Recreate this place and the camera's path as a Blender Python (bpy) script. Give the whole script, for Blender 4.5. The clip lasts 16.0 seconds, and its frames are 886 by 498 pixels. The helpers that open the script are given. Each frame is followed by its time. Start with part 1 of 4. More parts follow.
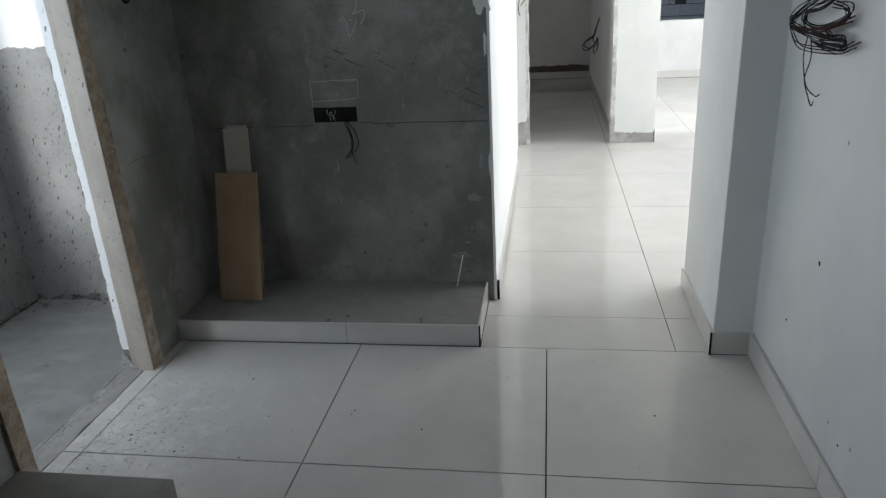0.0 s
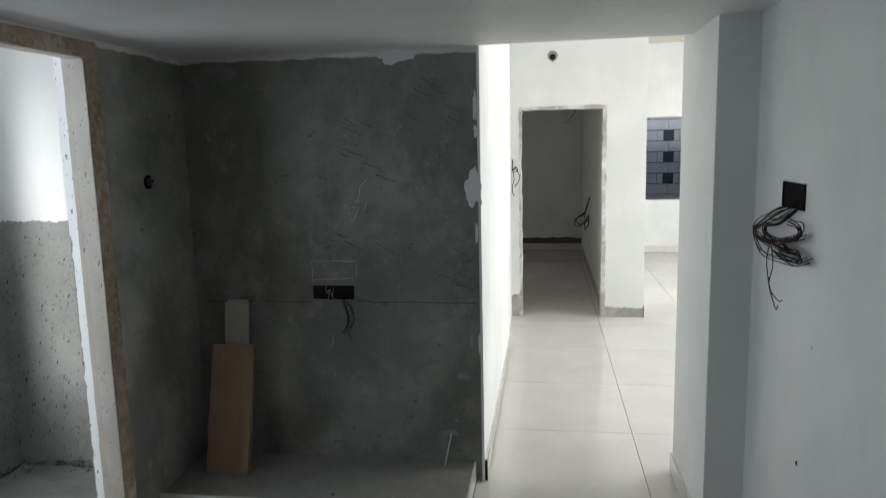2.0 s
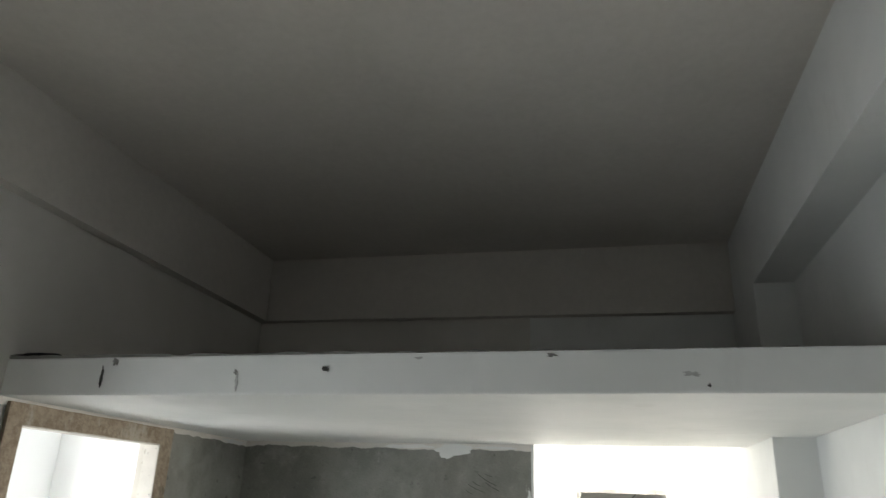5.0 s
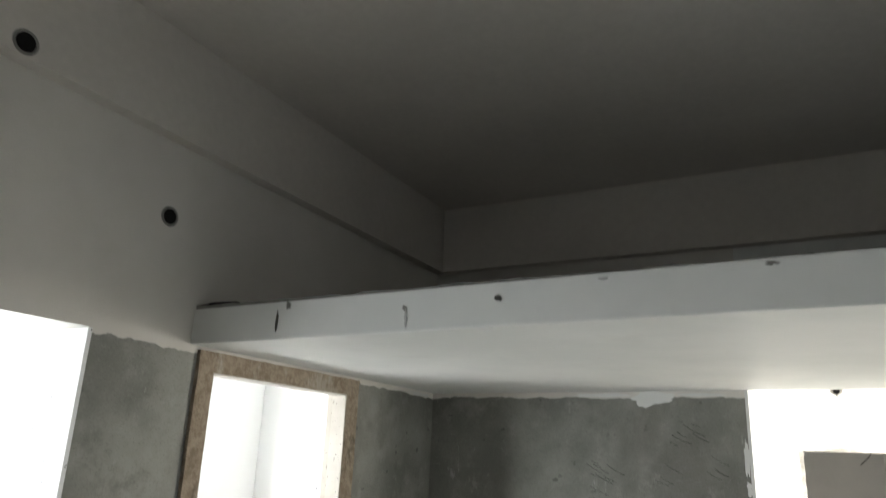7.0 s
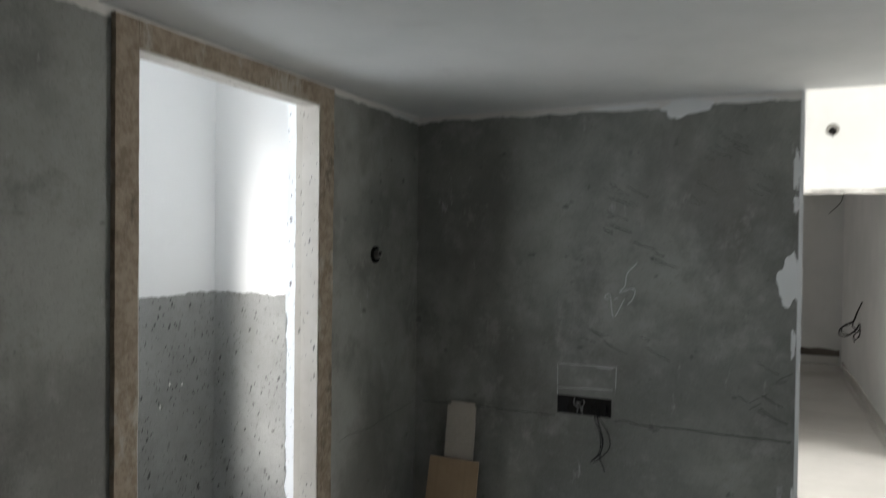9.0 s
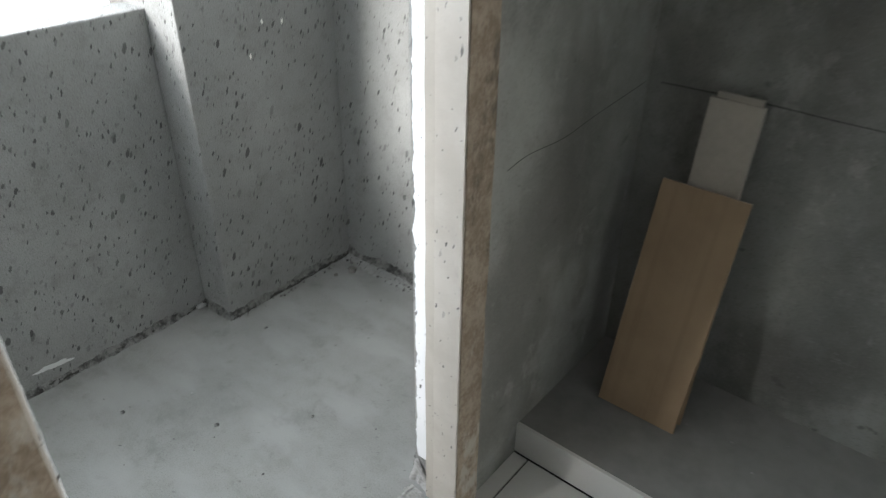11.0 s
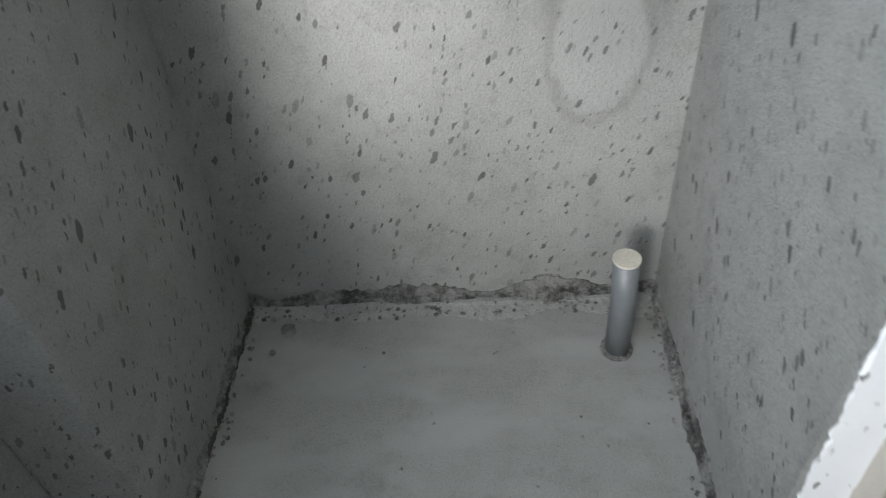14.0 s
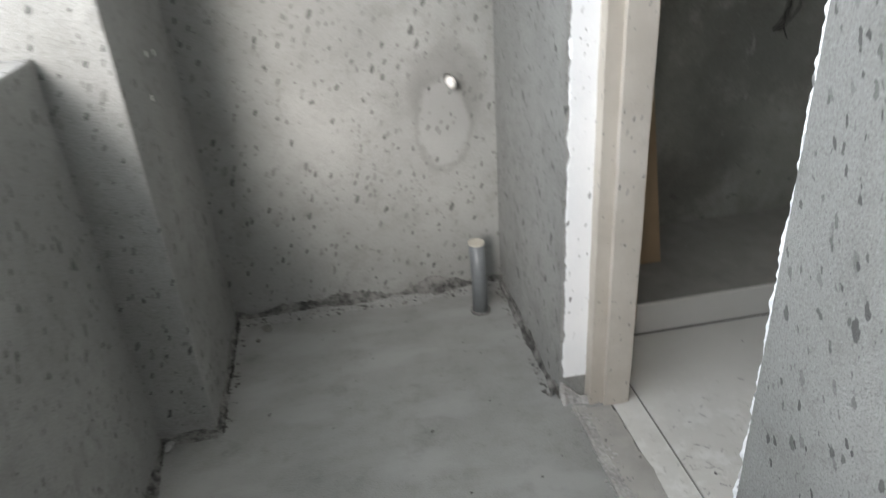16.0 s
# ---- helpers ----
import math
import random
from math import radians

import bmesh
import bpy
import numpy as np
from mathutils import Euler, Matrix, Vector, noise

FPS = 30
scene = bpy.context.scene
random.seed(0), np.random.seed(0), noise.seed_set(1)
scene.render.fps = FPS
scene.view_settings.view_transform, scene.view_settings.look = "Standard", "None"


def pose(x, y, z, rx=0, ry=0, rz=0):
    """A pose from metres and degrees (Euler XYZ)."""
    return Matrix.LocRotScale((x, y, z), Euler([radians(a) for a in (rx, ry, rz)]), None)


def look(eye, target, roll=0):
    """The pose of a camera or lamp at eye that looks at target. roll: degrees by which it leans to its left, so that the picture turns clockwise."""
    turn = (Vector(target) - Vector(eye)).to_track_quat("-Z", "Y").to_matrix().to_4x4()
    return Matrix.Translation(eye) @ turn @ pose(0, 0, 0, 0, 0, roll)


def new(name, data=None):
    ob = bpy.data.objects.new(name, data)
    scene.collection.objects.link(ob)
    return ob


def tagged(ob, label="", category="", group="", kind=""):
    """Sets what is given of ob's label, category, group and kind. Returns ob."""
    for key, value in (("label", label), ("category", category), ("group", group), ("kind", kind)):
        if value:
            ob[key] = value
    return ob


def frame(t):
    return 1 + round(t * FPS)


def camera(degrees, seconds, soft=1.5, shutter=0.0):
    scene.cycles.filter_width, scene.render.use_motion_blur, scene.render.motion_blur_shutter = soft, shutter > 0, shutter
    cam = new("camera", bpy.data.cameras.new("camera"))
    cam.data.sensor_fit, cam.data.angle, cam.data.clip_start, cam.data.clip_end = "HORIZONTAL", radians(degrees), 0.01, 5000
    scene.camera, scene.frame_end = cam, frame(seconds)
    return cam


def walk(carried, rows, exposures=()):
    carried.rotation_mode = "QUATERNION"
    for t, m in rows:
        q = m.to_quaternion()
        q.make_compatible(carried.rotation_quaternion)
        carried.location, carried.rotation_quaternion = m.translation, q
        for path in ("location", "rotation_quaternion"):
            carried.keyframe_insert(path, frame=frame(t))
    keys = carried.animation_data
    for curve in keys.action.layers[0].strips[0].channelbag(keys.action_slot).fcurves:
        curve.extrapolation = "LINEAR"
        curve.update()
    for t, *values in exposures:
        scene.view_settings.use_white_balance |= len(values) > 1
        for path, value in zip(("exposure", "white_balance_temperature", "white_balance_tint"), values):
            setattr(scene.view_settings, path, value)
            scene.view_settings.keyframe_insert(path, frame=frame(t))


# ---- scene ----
# Unfinished flat: dining corner with a loft slab, utility balcony behind a concrete door frame,
# passage to the living area and a bedroom. x right, y ahead, z up, metres; tile floor at z = 0.
cam = camera(64.8, 16.0, soft=1.2, shutter=0.4)
PATH = [
    (0, (0.289, -2.6, 1.473), (-0.011, -0.76, 0.747), -3.3),
    (0.5, (0.314, -2.618, 1.496), (0.038, -0.755, 0.821), -3.8),
    (1, (0.321, -2.651, 1.537), (0.046, -0.736, 1.032), -3.0),
    (1.5, (0.325, -2.673, 1.569), (0.03, -0.734, 1.179), -1.8),
    (2, (0.334, -2.684, 1.597), (0.041, -0.727, 1.304), -1.3),
    (2.5, (0.343, -2.716, 1.64), (0.058, -0.74, 1.537), -2.3),
    (3, (0.362, -2.766, 1.685), (0.086, -0.786, 1.741), -1.6),
    (3.5, (0.371, -2.763, 1.719), (0.152, -0.788, 1.942), -0.4),
    (4, (0.382, -2.785, 1.759), (0.167, -0.847, 2.203), -0.3),
    (4.2, (0.385, -2.804, 1.777), (0.134, -0.891, 2.304), 0.4),
    (6.5, (0.304, -2.633, 1.752), (-0.49, -0.95, 2.483), 2.5),
    (7, (0.304, -2.544, 1.727), (-0.618, -0.863, 2.299), 2.5),
    (7.5, (0.188, -2.462, 1.718), (-0.669, -0.713, 2.173), 3.4),
    (8, (0.111, -2.382, 1.709), (-0.678, -0.576, 2.051), 2.8),
    (8.5, (0.036, -2.289, 1.663), (-0.723, -0.44, 1.722), 1.8),
    (9, (-0.088, -2.103, 1.535), (-0.912, -0.281, 1.502), 0.7),
    (9.5, (-0.15, -1.922, 1.492), (-1.092, -0.223, 1.016), 1.9),
    (9.7, (-0.202, -1.839, 1.465), (-1.169, -0.162, 0.964), 0.9),
    (11.8, (-1.068, -0.748, 1.293), (-2.129, 0.362, 0.012), -0.6),
    (12, (-1.144, -0.708, 1.135), (-2.305, 0.386, -0.07), -4.9),
    (12.5, (-1.366, -0.591, 1.131), (-2.288, 0.559, -0.22), -3.4),
    (13, (-1.57, -0.46, 1.159), (-2.088, 0.742, -0.353), -9.2),
    (13.5, (-1.731, -0.44, 1.081), (-2.088, 0.838, -0.415), -8.4),
    (14, (-1.865, -0.64, 1.071), (-1.985, 0.847, -0.261), -5.3),
    (14.5, (-1.931, -0.842, 1.172), (-1.783, 0.772, 0.001), -1.5),
    (15, (-1.92, -1.101, 1.186), (-1.664, 0.531, 0.059), -3.2),
    (15.5, (-1.96, -1.315, 1.187), (-1.551, 0.284, 0.057), -5.6),
    (16, (-1.977, -1.547, 1.202), (-1.729, 0.199, 0.259), -4.1),
]
walk(cam, [(t, look(eye, target, roll)) for t, eye, target, roll in PATH],
     exposures=[(0.0, 0.0, 6100, 9), (1.5, -0.08, 6300, 9), (2.5, -0.22, 6400, 8), (3.0, -0.05, 6600, 8), (4.2, 0.65, 6700, 9), (6.3, 1.65, 7000, 10), (7.0, 1.25, 6900, 10), (8.0, 0.85, 6700, 10),
                (9.0, 0.4, 6500, 11), (9.7, 0.85, 6400, 10), (11.8, 0.85, 6400, 10), (12.5, 0.2, 6000, 9), (13.0, -0.2, 6000, 9), (13.5, 0.25, 6200, 9), (14.0, 0.48, 6350, 10), (14.5, 0.32, 6400, 10), (15.5, 0.25, 6600, 11), (16.0, 0.38, 6700, 12)])

# ---- light ----
world = bpy.data.worlds.new("sky")
scene.world = world
world.use_nodes = True
_wn = world.node_tree.nodes
_sky = _wn.new("ShaderNodeTexSky")
_sky.sky_type = "NISHITA"
_sky.sun_disc = False
_sky.sun_elevation = radians(23)
_sky.sun_rotation = radians(199)
world.node_tree.links.new(_sky.outputs[0], _wn["Background"].inputs[0])
_wn["Background"].inputs[1].default_value = 0.07


def window_light(name, m, sx, sy, watts, color):
    lamp = bpy.data.lights.new(name, "AREA")
    lamp.shape, lamp.size, lamp.size_y, lamp.energy, lamp.color = "RECTANGLE", sx, sy, watts, color
    ob = new(name, lamp)
    ob.matrix_world = m
    return ob


SKY = (0.86, 0.93, 1.0)
# daylight in the openings of the place, plus fill for dining and bedroom
window_light("utility_daylight", look((-2.62, -1.44, 1.68), (0.0, -1.44, 1.62)), 2.6, 1.42, 44, (0.86, 0.935, 1.0))
window_light("side_window_daylight", look((-1.51, -1.65, 1.48), (0.0, -1.65, 1.48)), 0.48, 1.02, 0.4, SKY)
# fill lamp added for the dining walls, in an unseen opening
window_light("dining_fill_light", look((-1.44, -2.5, 1.48), (0.0, -2.5, 1.45)), 0.78, 1.0, 1.05, SKY)
window_light("living_daylight", look((4.8, 3.2, 1.5), (1.0, 3.2, 1.45)), 4.0, 2.2, 290, (1.0, 1.0, 0.99))
# fill lamp added to brighten the bedroom; the wall behind has no window
window_light("bedroom_fill_light", look((-2.05, 6.0, 1.5), (0.0, 6.0, 1.4)), 1.2, 1.2, 6, (1.0, 0.96, 0.92))
# veiled sun, low over the balcony side
sun = new("sun", bpy.data.lights.new("sun", "SUN"))
sun.data.energy, sun.data.angle, sun.data.color = 3.8, radians(18), (1.0, 0.98, 0.96)
sun.matrix_world = look((0, 0, 0), (0.32, 0.9, -0.40))

# ---- materials ----


class Mat:
    """A node material with two scales of variation and relief."""

    def __init__(self, name):
        self.m = bpy.data.materials.new(name)
        self.m.use_nodes = True
        self.t = self.m.node_tree
        self.b = self.t.nodes["Principled BSDF"]
        self.pos = self.t.nodes.new("ShaderNodeTexCoord").outputs["Object"]

    def n(self, kind, **inputs):
        node = self.t.nodes.new(kind)
        for key, value in inputs.items():
            self.put(node.inputs[key.replace("_", " ")], value)
        return node

    def put(self, socket, value):
        if isinstance(value, bpy.types.NodeSocket):
            self.t.links.new(value, socket)
        else:
            socket.default_value = value

    def noise(self, scale, detail=4.0, rough=0.6, vec=None):
        return self.n("ShaderNodeTexNoise", Scale=scale, Detail=detail, Roughness=rough, Vector=vec or self.pos).outputs["Fac"]

    def math(self, op, a, b=0.0):
        node = self.t.nodes.new("ShaderNodeMath")
        node.operation = op
        self.put(node.inputs[0], a)
        self.put(node.inputs[1], b)
        return node.outputs[0]

    def ramp(self, fac, a, b, lo=0.0, hi=1.0):
        node = self.t.nodes.new("ShaderNodeMapRange")
        node.interpolation_type = "SMOOTHSTEP"
        for key, value in (("Value", fac), ("From Min", lo), ("From Max", hi), ("To Min", a), ("To Max", b)):
            self.put(node.inputs[key], value)
        return node.outputs[0]

    def mix(self, fac, a, b):
        node = self.t.nodes.new("ShaderNodeMix")
        node.data_type = "RGBA"
        self.put(node.inputs[0], fac)
        for k, v in ((6, a), (7, b)):
            self.put(node.inputs[k], v if isinstance(v, bpy.types.NodeSocket) else (*v, 1))
        return node.outputs[2]

    def stretch(self, x, y, z):
        node = self.t.nodes.new("ShaderNodeMapping")
        node.inputs["Scale"].default_value = (x, y, z)
        self.t.links.new(self.pos, node.inputs["Vector"])
        return node.outputs[0]

    def spots(self, scale, size, turn, power=2.0):
        """Scattered splashes of uneven size, longer than wide."""
        node = self.t.nodes.new("ShaderNodeMapping")
        node.inputs["Scale"].default_value = (1, 1, 0.27)
        lean = self.t.nodes.new("ShaderNodeMapping")
        lean.inputs["Rotation"].default_value = (turn, -turn, 0.3)
        warp = self.t.nodes.new("ShaderNodeVectorMath")
        warp.operation = "MULTIPLY_ADD"
        colour = self.n("ShaderNodeTexNoise", Scale=110.0, Detail=3.0, Vector=self.pos).outputs["Color"]
        self.t.links.new(colour, warp.inputs[0])
        warp.inputs[1].default_value = (0.009, 0.009, 0.009)
        self.t.links.new(self.pos, warp.inputs[2])
        self.t.links.new(warp.outputs[0], lean.inputs["Vector"])
        self.t.links.new(lean.outputs[0], node.inputs["Vector"])
        cell = self.n("ShaderNodeTexVoronoi", Scale=float(scale), Vector=node.outputs[0])
        sep = self.n("ShaderNodeSeparateColor", Color=cell.outputs["Color"])
        r = self.math("MULTIPLY", self.math("POWER", sep.outputs[0], power), size)
        body = self.ramp(self.math("SUBTRACT", cell.outputs["Distance"], r), 1.0, 0.0, -0.05, 0.03)
        return self.math("MULTIPLY", body, self.ramp(sep.outputs[1], 0.35, 0.95))

    def axis(self, which):
        node = self.t.nodes.new("ShaderNodeSeparateXYZ")
        self.t.links.new(self.pos, node.inputs[0])
        return node.outputs[which]

    def done(self, color, rough=0.8, bump=None, strength=0.3, distance=0.004, metal=0.0, spec=0.5):
        self.put(self.b.inputs["Base Color"], color if isinstance(color, bpy.types.NodeSocket) else (*color, 1))
        self.put(self.b.inputs["Roughness"], rough)
        self.b.inputs["Metallic"].default_value = metal
        self.b.inputs["Specular IOR Level"].default_value = spec
        if bump is not None:
            node = self.n("ShaderNodeBump", Height=bump, Strength=strength, Distance=distance)
            self.t.links.new(node.outputs[0], self.b.inputs["Normal"])
        return self.m


def plain(name, color, rough=0.7, vary=0.15, scale=12.0, strength=0.25, metal=0.0, spec=0.5):
    k = Mat(name)
    big, fine = k.noise(scale * 0.25, 3), k.noise(scale * 6, 5)
    f = k.math("ADD", k.math("MULTIPLY", big, 0.6), k.math("MULTIPLY", fine, 0.4))
    dark = tuple(c * (1 - vary) for c in color)
    light = tuple(min(1, c * (1 + vary)) for c in color)
    return k.done(k.mix(k.ramp(f, 0, 1, 0.3, 0.7), dark, light), rough, fine, strength, metal=metal, spec=spec)


def white_paint():
    k = Mat("white wall putty")
    big, fine = k.noise(1.6, 4), k.noise(60, 5)
    smear = k.noise(5.0, 6, 0.7, k.stretch(1, 1, 0.35))
    c = k.mix(k.ramp(big, 0, 1, 0.35, 0.7), (0.65, 0.66, 0.645), (0.74, 0.74, 0.725))
    c = k.mix(k.ramp(smear, 0, 0.35, 0.55, 0.75), c, (0.54, 0.54, 0.525))
    return k.done(c, 0.55, fine, 0.12, 0.002)


def dark_cement(k):
    """Colour and relief of trowelled grey plaster, with rub marks and pale flecks."""
    big, mid, fine = k.noise(1.3, 5, 0.65), k.noise(7, 6, 0.7), k.noise(90, 5)
    c = k.mix(k.ramp(big, 0, 1, 0.3, 0.7), (0.14, 0.142, 0.125), (0.30, 0.30, 0.272))
    c = k.mix(k.ramp(mid, 0, 0.6, 0.5, 0.75), c, (0.32, 0.315, 0.293))
    cloud = k.noise(3.3, 6, 0.72)
    c = k.mix(k.ramp(cloud, 0, 0.7, 0.52, 0.72), c, (0.115, 0.112, 0.098))
    streak = k.noise(9, 5, 0.75, k.stretch(1.6, 1.6, 0.45))
    c = k.mix(k.ramp(streak, 0, 0.7, 0.64, 0.72), c, (0.36, 0.355, 0.34))
    spot = k.noise(16, 3, 0.5, k.stretch(1, 1, 1.3))
    c = k.mix(k.ramp(spot, 0, 0.6, 0.68, 0.74), c, (0.06, 0.06, 0.055))
    damp = k.noise(2.1, 4, 0.6, k.stretch(1, 1, 0.6))
    c = k.mix(k.ramp(damp, 0, 0.6, 0.5, 0.62), c, (0.12, 0.114, 0.098))
    rub = k.noise(5.5, 7, 0.8, k.stretch(1, 1, 0.8))
    c = k.mix(k.ramp(rub, 0, 0.5, 0.56, 0.66), c, (0.31, 0.305, 0.28))
    sand = k.noise(170, 4, 0.75)
    c = k.mix(k.ramp(sand, 0.4, 0, 0.3, 0.48), c, (0.08, 0.082, 0.07))
    c = k.mix(k.ramp(sand, 0, 0.32, 0.54, 0.74), c, (0.33, 0.335, 0.31))
    sweep = k.noise(34, 6, 0.75, k.stretch(0.5, 0.5, 1.5))
    c = k.mix(k.ramp(sweep, 0, 0.5, 0.6, 0.72), c, (0.3, 0.305, 0.28))
    h = k.math("ADD", k.math("MULTIPLY", mid, 0.6), k.math("MULTIPLY", sand, 0.5))
    return c, h


def painted_above(name, level, wobble):
    """Grey plaster below a ragged line, white putty above it."""
    k = Mat(name)
    c, h = dark_cement(k)
    edge = k.math("ADD", k.axis("Z"), k.math("MULTIPLY", k.noise(7, 6, 0.7), -wobble))
    f = k.ramp(edge, 0, 1, level - wobble * 0.5 - 0.002, level - wobble * 0.5 + 0.002)
    w = k.mix(k.ramp(k.noise(2, 4), 0, 1, 0.35, 0.7), (0.62, 0.595, 0.55), (0.70, 0.67, 0.63))
    return k.done(k.mix(f, c, w), 0.7, h, 0.5, 0.005)


def spattered(name, level, floor=False):
    """Light grey cement with dark cement splashes; white above a ragged line."""
    k = Mat(name)
    big, mid, fine = k.noise(1.8, 5, 0.6), k.noise(11, 6, 0.65), k.noise(120, 4)
    c = k.mix(k.ramp(big, 0, 1, 0.3, 0.7), (0.245, 0.245, 0.235), (0.335, 0.335, 0.32))
    c = k.mix(k.ramp(mid, 0, 0.6, 0.45, 0.75), c, (0.21, 0.21, 0.195))
    grit = k.noise(260, 4, 0.75)
    blotch = k.noise(26, 6, 0.75)
    c = k.mix(k.ramp(blotch, 0, 0.5, 0.5, 0.72), c, (0.17, 0.17, 0.158))
    c = k.mix(k.ramp(grit, 0, 0.62, 0.48, 0.7), c, (0.125, 0.125, 0.118))
    c = k.mix(k.ramp(grit, 0.5, 0, 0.28, 0.46), c, (0.42, 0.42, 0.405))
    if floor:
        wash = k.noise(3.2, 3, 0.5, k.stretch(1, 2.2, 1))
        c = k.mix(k.ramp(wash, 0, 0.75, 0.45, 0.66), c, (0.36, 0.36, 0.35))
        stain = k.noise(4.6, 6, 0.7)
        c = k.mix(k.ramp(stain, 0, 0.55, 0.54, 0.74), c, (0.125, 0.125, 0.117))
        scuff = k.noise(17, 5, 0.7, k.stretch(1, 0.35, 1))
        c = k.mix(k.ramp(scuff, 0, 0.35, 0.62, 0.72), c, (0.34, 0.34, 0.33))
        c = k.mix(k.ramp(k.noise(1.1, 4, 0.6), 0.1, 0.5), c, (0.16, 0.16, 0.15))
        c = k.mix(k.spots(38, 0.12, 0.9, 4.0), c, (0.10, 0.10, 0.095))
        h = k.math("ADD", k.math("MULTIPLY", mid, 0.6), k.math("MULTIPLY", grit, 0.4))
        return k.done(c, 0.68, h, 0.6, 0.005)
    # smoothed patch and darker ring round the water outlet
    def ring(at, stretch):
        gap = k.t.nodes.new("ShaderNodeVectorMath")
        gap.operation = "SUBTRACT"
        k.put(gap.inputs[0], k.pos)
        gap.inputs[1].default_value = at
        size = k.t.nodes.new("ShaderNodeVectorMath")
        size.operation = "MULTIPLY"
        k.put(size.inputs[0], gap.outputs[0])
        size.inputs[1].default_value = stretch
        long = k.t.nodes.new("ShaderNodeVectorMath")
        long.operation = "LENGTH"
        k.put(long.inputs[0], size.outputs[0])
        return k.math("ADD", long.outputs["Value"], k.math("MULTIPLY", k.math("SUBTRACT", k.noise(19, 5, 0.7), 0.5), 0.55))
    patch = ring((-1.672, 0.404, 0.565), (11.5, 4.0, 6.6))
    halo = ring((-1.66, 0.404, 0.66), (8.5, 4.0, 7.5))
    c = k.mix(k.ramp(halo, 0.55, 0, 0.7, 1.25), c, (0.16, 0.157, 0.148))
    c = k.mix(k.ramp(patch, 0.45, 0, 0.7, 1.02), c, (0.33, 0.33, 0.32))
    lip = k.math("MULTIPLY", k.ramp(patch, 0, 1, 0.8, 0.94), k.ramp(patch, 1, 0, 0.94, 1.1))
    c = k.mix(k.math("MULTIPLY", lip, 0.35), c, (0.15, 0.148, 0.14))
    for scale, size, turn, power in ((48, 0.34, 0.35, 4.5), (72, 0.38, 0.4, 3.2), (105, 0.38, 0.3, 3.2)):
        c = k.mix(k.spots(scale, size, turn, power), c, (0.065, 0.065, 0.062))
    edge = k.math("ADD", k.axis("Z"), k.math("MULTIPLY", k.noise(8, 6, 0.7), -0.07))
    f = k.ramp(edge, 0, 1, level - 0.037, level - 0.033)
    h = k.math("ADD", k.math("MULTIPLY", mid, 0.4), k.math("ADD", k.math("MULTIPLY", fine, 0.3), k.math("MULTIPLY", grit, 0.4)))
    return k.done(k.mix(f, c, (0.8, 0.8, 0.79)), 0.85, h, 1.0, 0.008)


def splashed(name, low, high):
    """A pale surface with small dark cement splashes and faint smears."""
    k = Mat(name)
    big, fine = k.noise(5, 5, 0.65), k.noise(110, 4)
    c = k.mix(k.ramp(big, 0, 1, 0.3, 0.7), low, high)
    smear = k.noise(14, 5, 0.7, k.stretch(1, 1, 0.4))
    c = k.mix(k.ramp(smear, 0, 0.35, 0.62, 0.75), c, tuple(v * 0.7 for v in low))
    for scale, size, turn, power in ((80, 0.34, 0.2, 7.0), (140, 0.32, 0.4, 5.0)):
        c = k.mix(k.spots(scale, size, turn, power), c, (0.10, 0.097, 0.092))
    return k.done(c, 0.75, fine, 0.3, 0.003)


def tile_glaze():
    k = Mat("polished cream vitrified tile")
    rnd = k.t.nodes.new("ShaderNodeObjectInfo").outputs["Random"]
    k.pos = k.t.nodes.new("ShaderNodeNewGeometry").outputs["Position"]
    big, cloud = k.noise(2.2, 5, 0.6), k.noise(9, 6, 0.7)
    c = k.mix(k.ramp(big, 0, 1, 0.3, 0.7), (0.58, 0.565, 0.53), (0.65, 0.635, 0.60))
    c = k.mix(k.math("MULTIPLY", rnd, 0.35), c, (0.54, 0.53, 0.50))
    dust = k.ramp(k.noise(6, 7, 0.75), 0, 1, 0.5, 0.72)
    c = k.mix(k.math("MULTIPLY", dust, 0.3), c, (0.5, 0.49, 0.46))
    powder = k.ramp(k.noise(21, 7, 0.8), 0, 1, 0.56, 0.72)
    zone = k.ramp(k.noise(1.7, 3, 0.5), 0, 1, 0.48, 0.66)
    c = k.mix(k.math("MULTIPLY", powder, k.math("MULTIPLY", zone, 0.75)), c, (0.72, 0.71, 0.69))
    # dirt trodden in at the utility doorway
    near = k.t.nodes.new("ShaderNodeVectorMath")
    near.operation = "DISTANCE"
    k.put(near.inputs[0], k.pos)
    near.inputs[1].default_value = (-1.2, -0.72, 0.0)
    trod = k.ramp(near.outputs["Value"], 1, 0, 0.08, 0.62)
    tread = k.ramp(k.noise(42, 7, 0.8, k.stretch(1, 0.6, 1)), 0, 1, 0.54, 0.68)
    c = k.mix(k.math("MULTIPLY", tread, k.math("MULTIPLY", trod, 0.85)), c, (0.24, 0.225, 0.20))
    chalky = k.ramp(k.noise(13, 6, 0.72), 0, 1, 0.48, 0.62)
    c = k.mix(k.math("MULTIPLY", chalky, k.math("MULTIPLY", k.ramp(near.outputs["Value"], 1, 0, 0.2, 0.62), 0.45)), c, (0.78, 0.77, 0.75))
    grain = k.ramp(k.noise(130, 4, 0.7), 0, 1, 0.62, 0.74)
    c = k.mix(k.math("MULTIPLY", grain, 0.25), c, (0.3, 0.285, 0.26))
    rough = k.ramp(k.math("ADD", k.math("MULTIPLY", dust, 0.6), k.math("MULTIPLY", cloud, 0.4)), 0.03, 0.2, 0.1, 0.9)
    return k.done(c, rough, cloud, 0.02, 0.001)


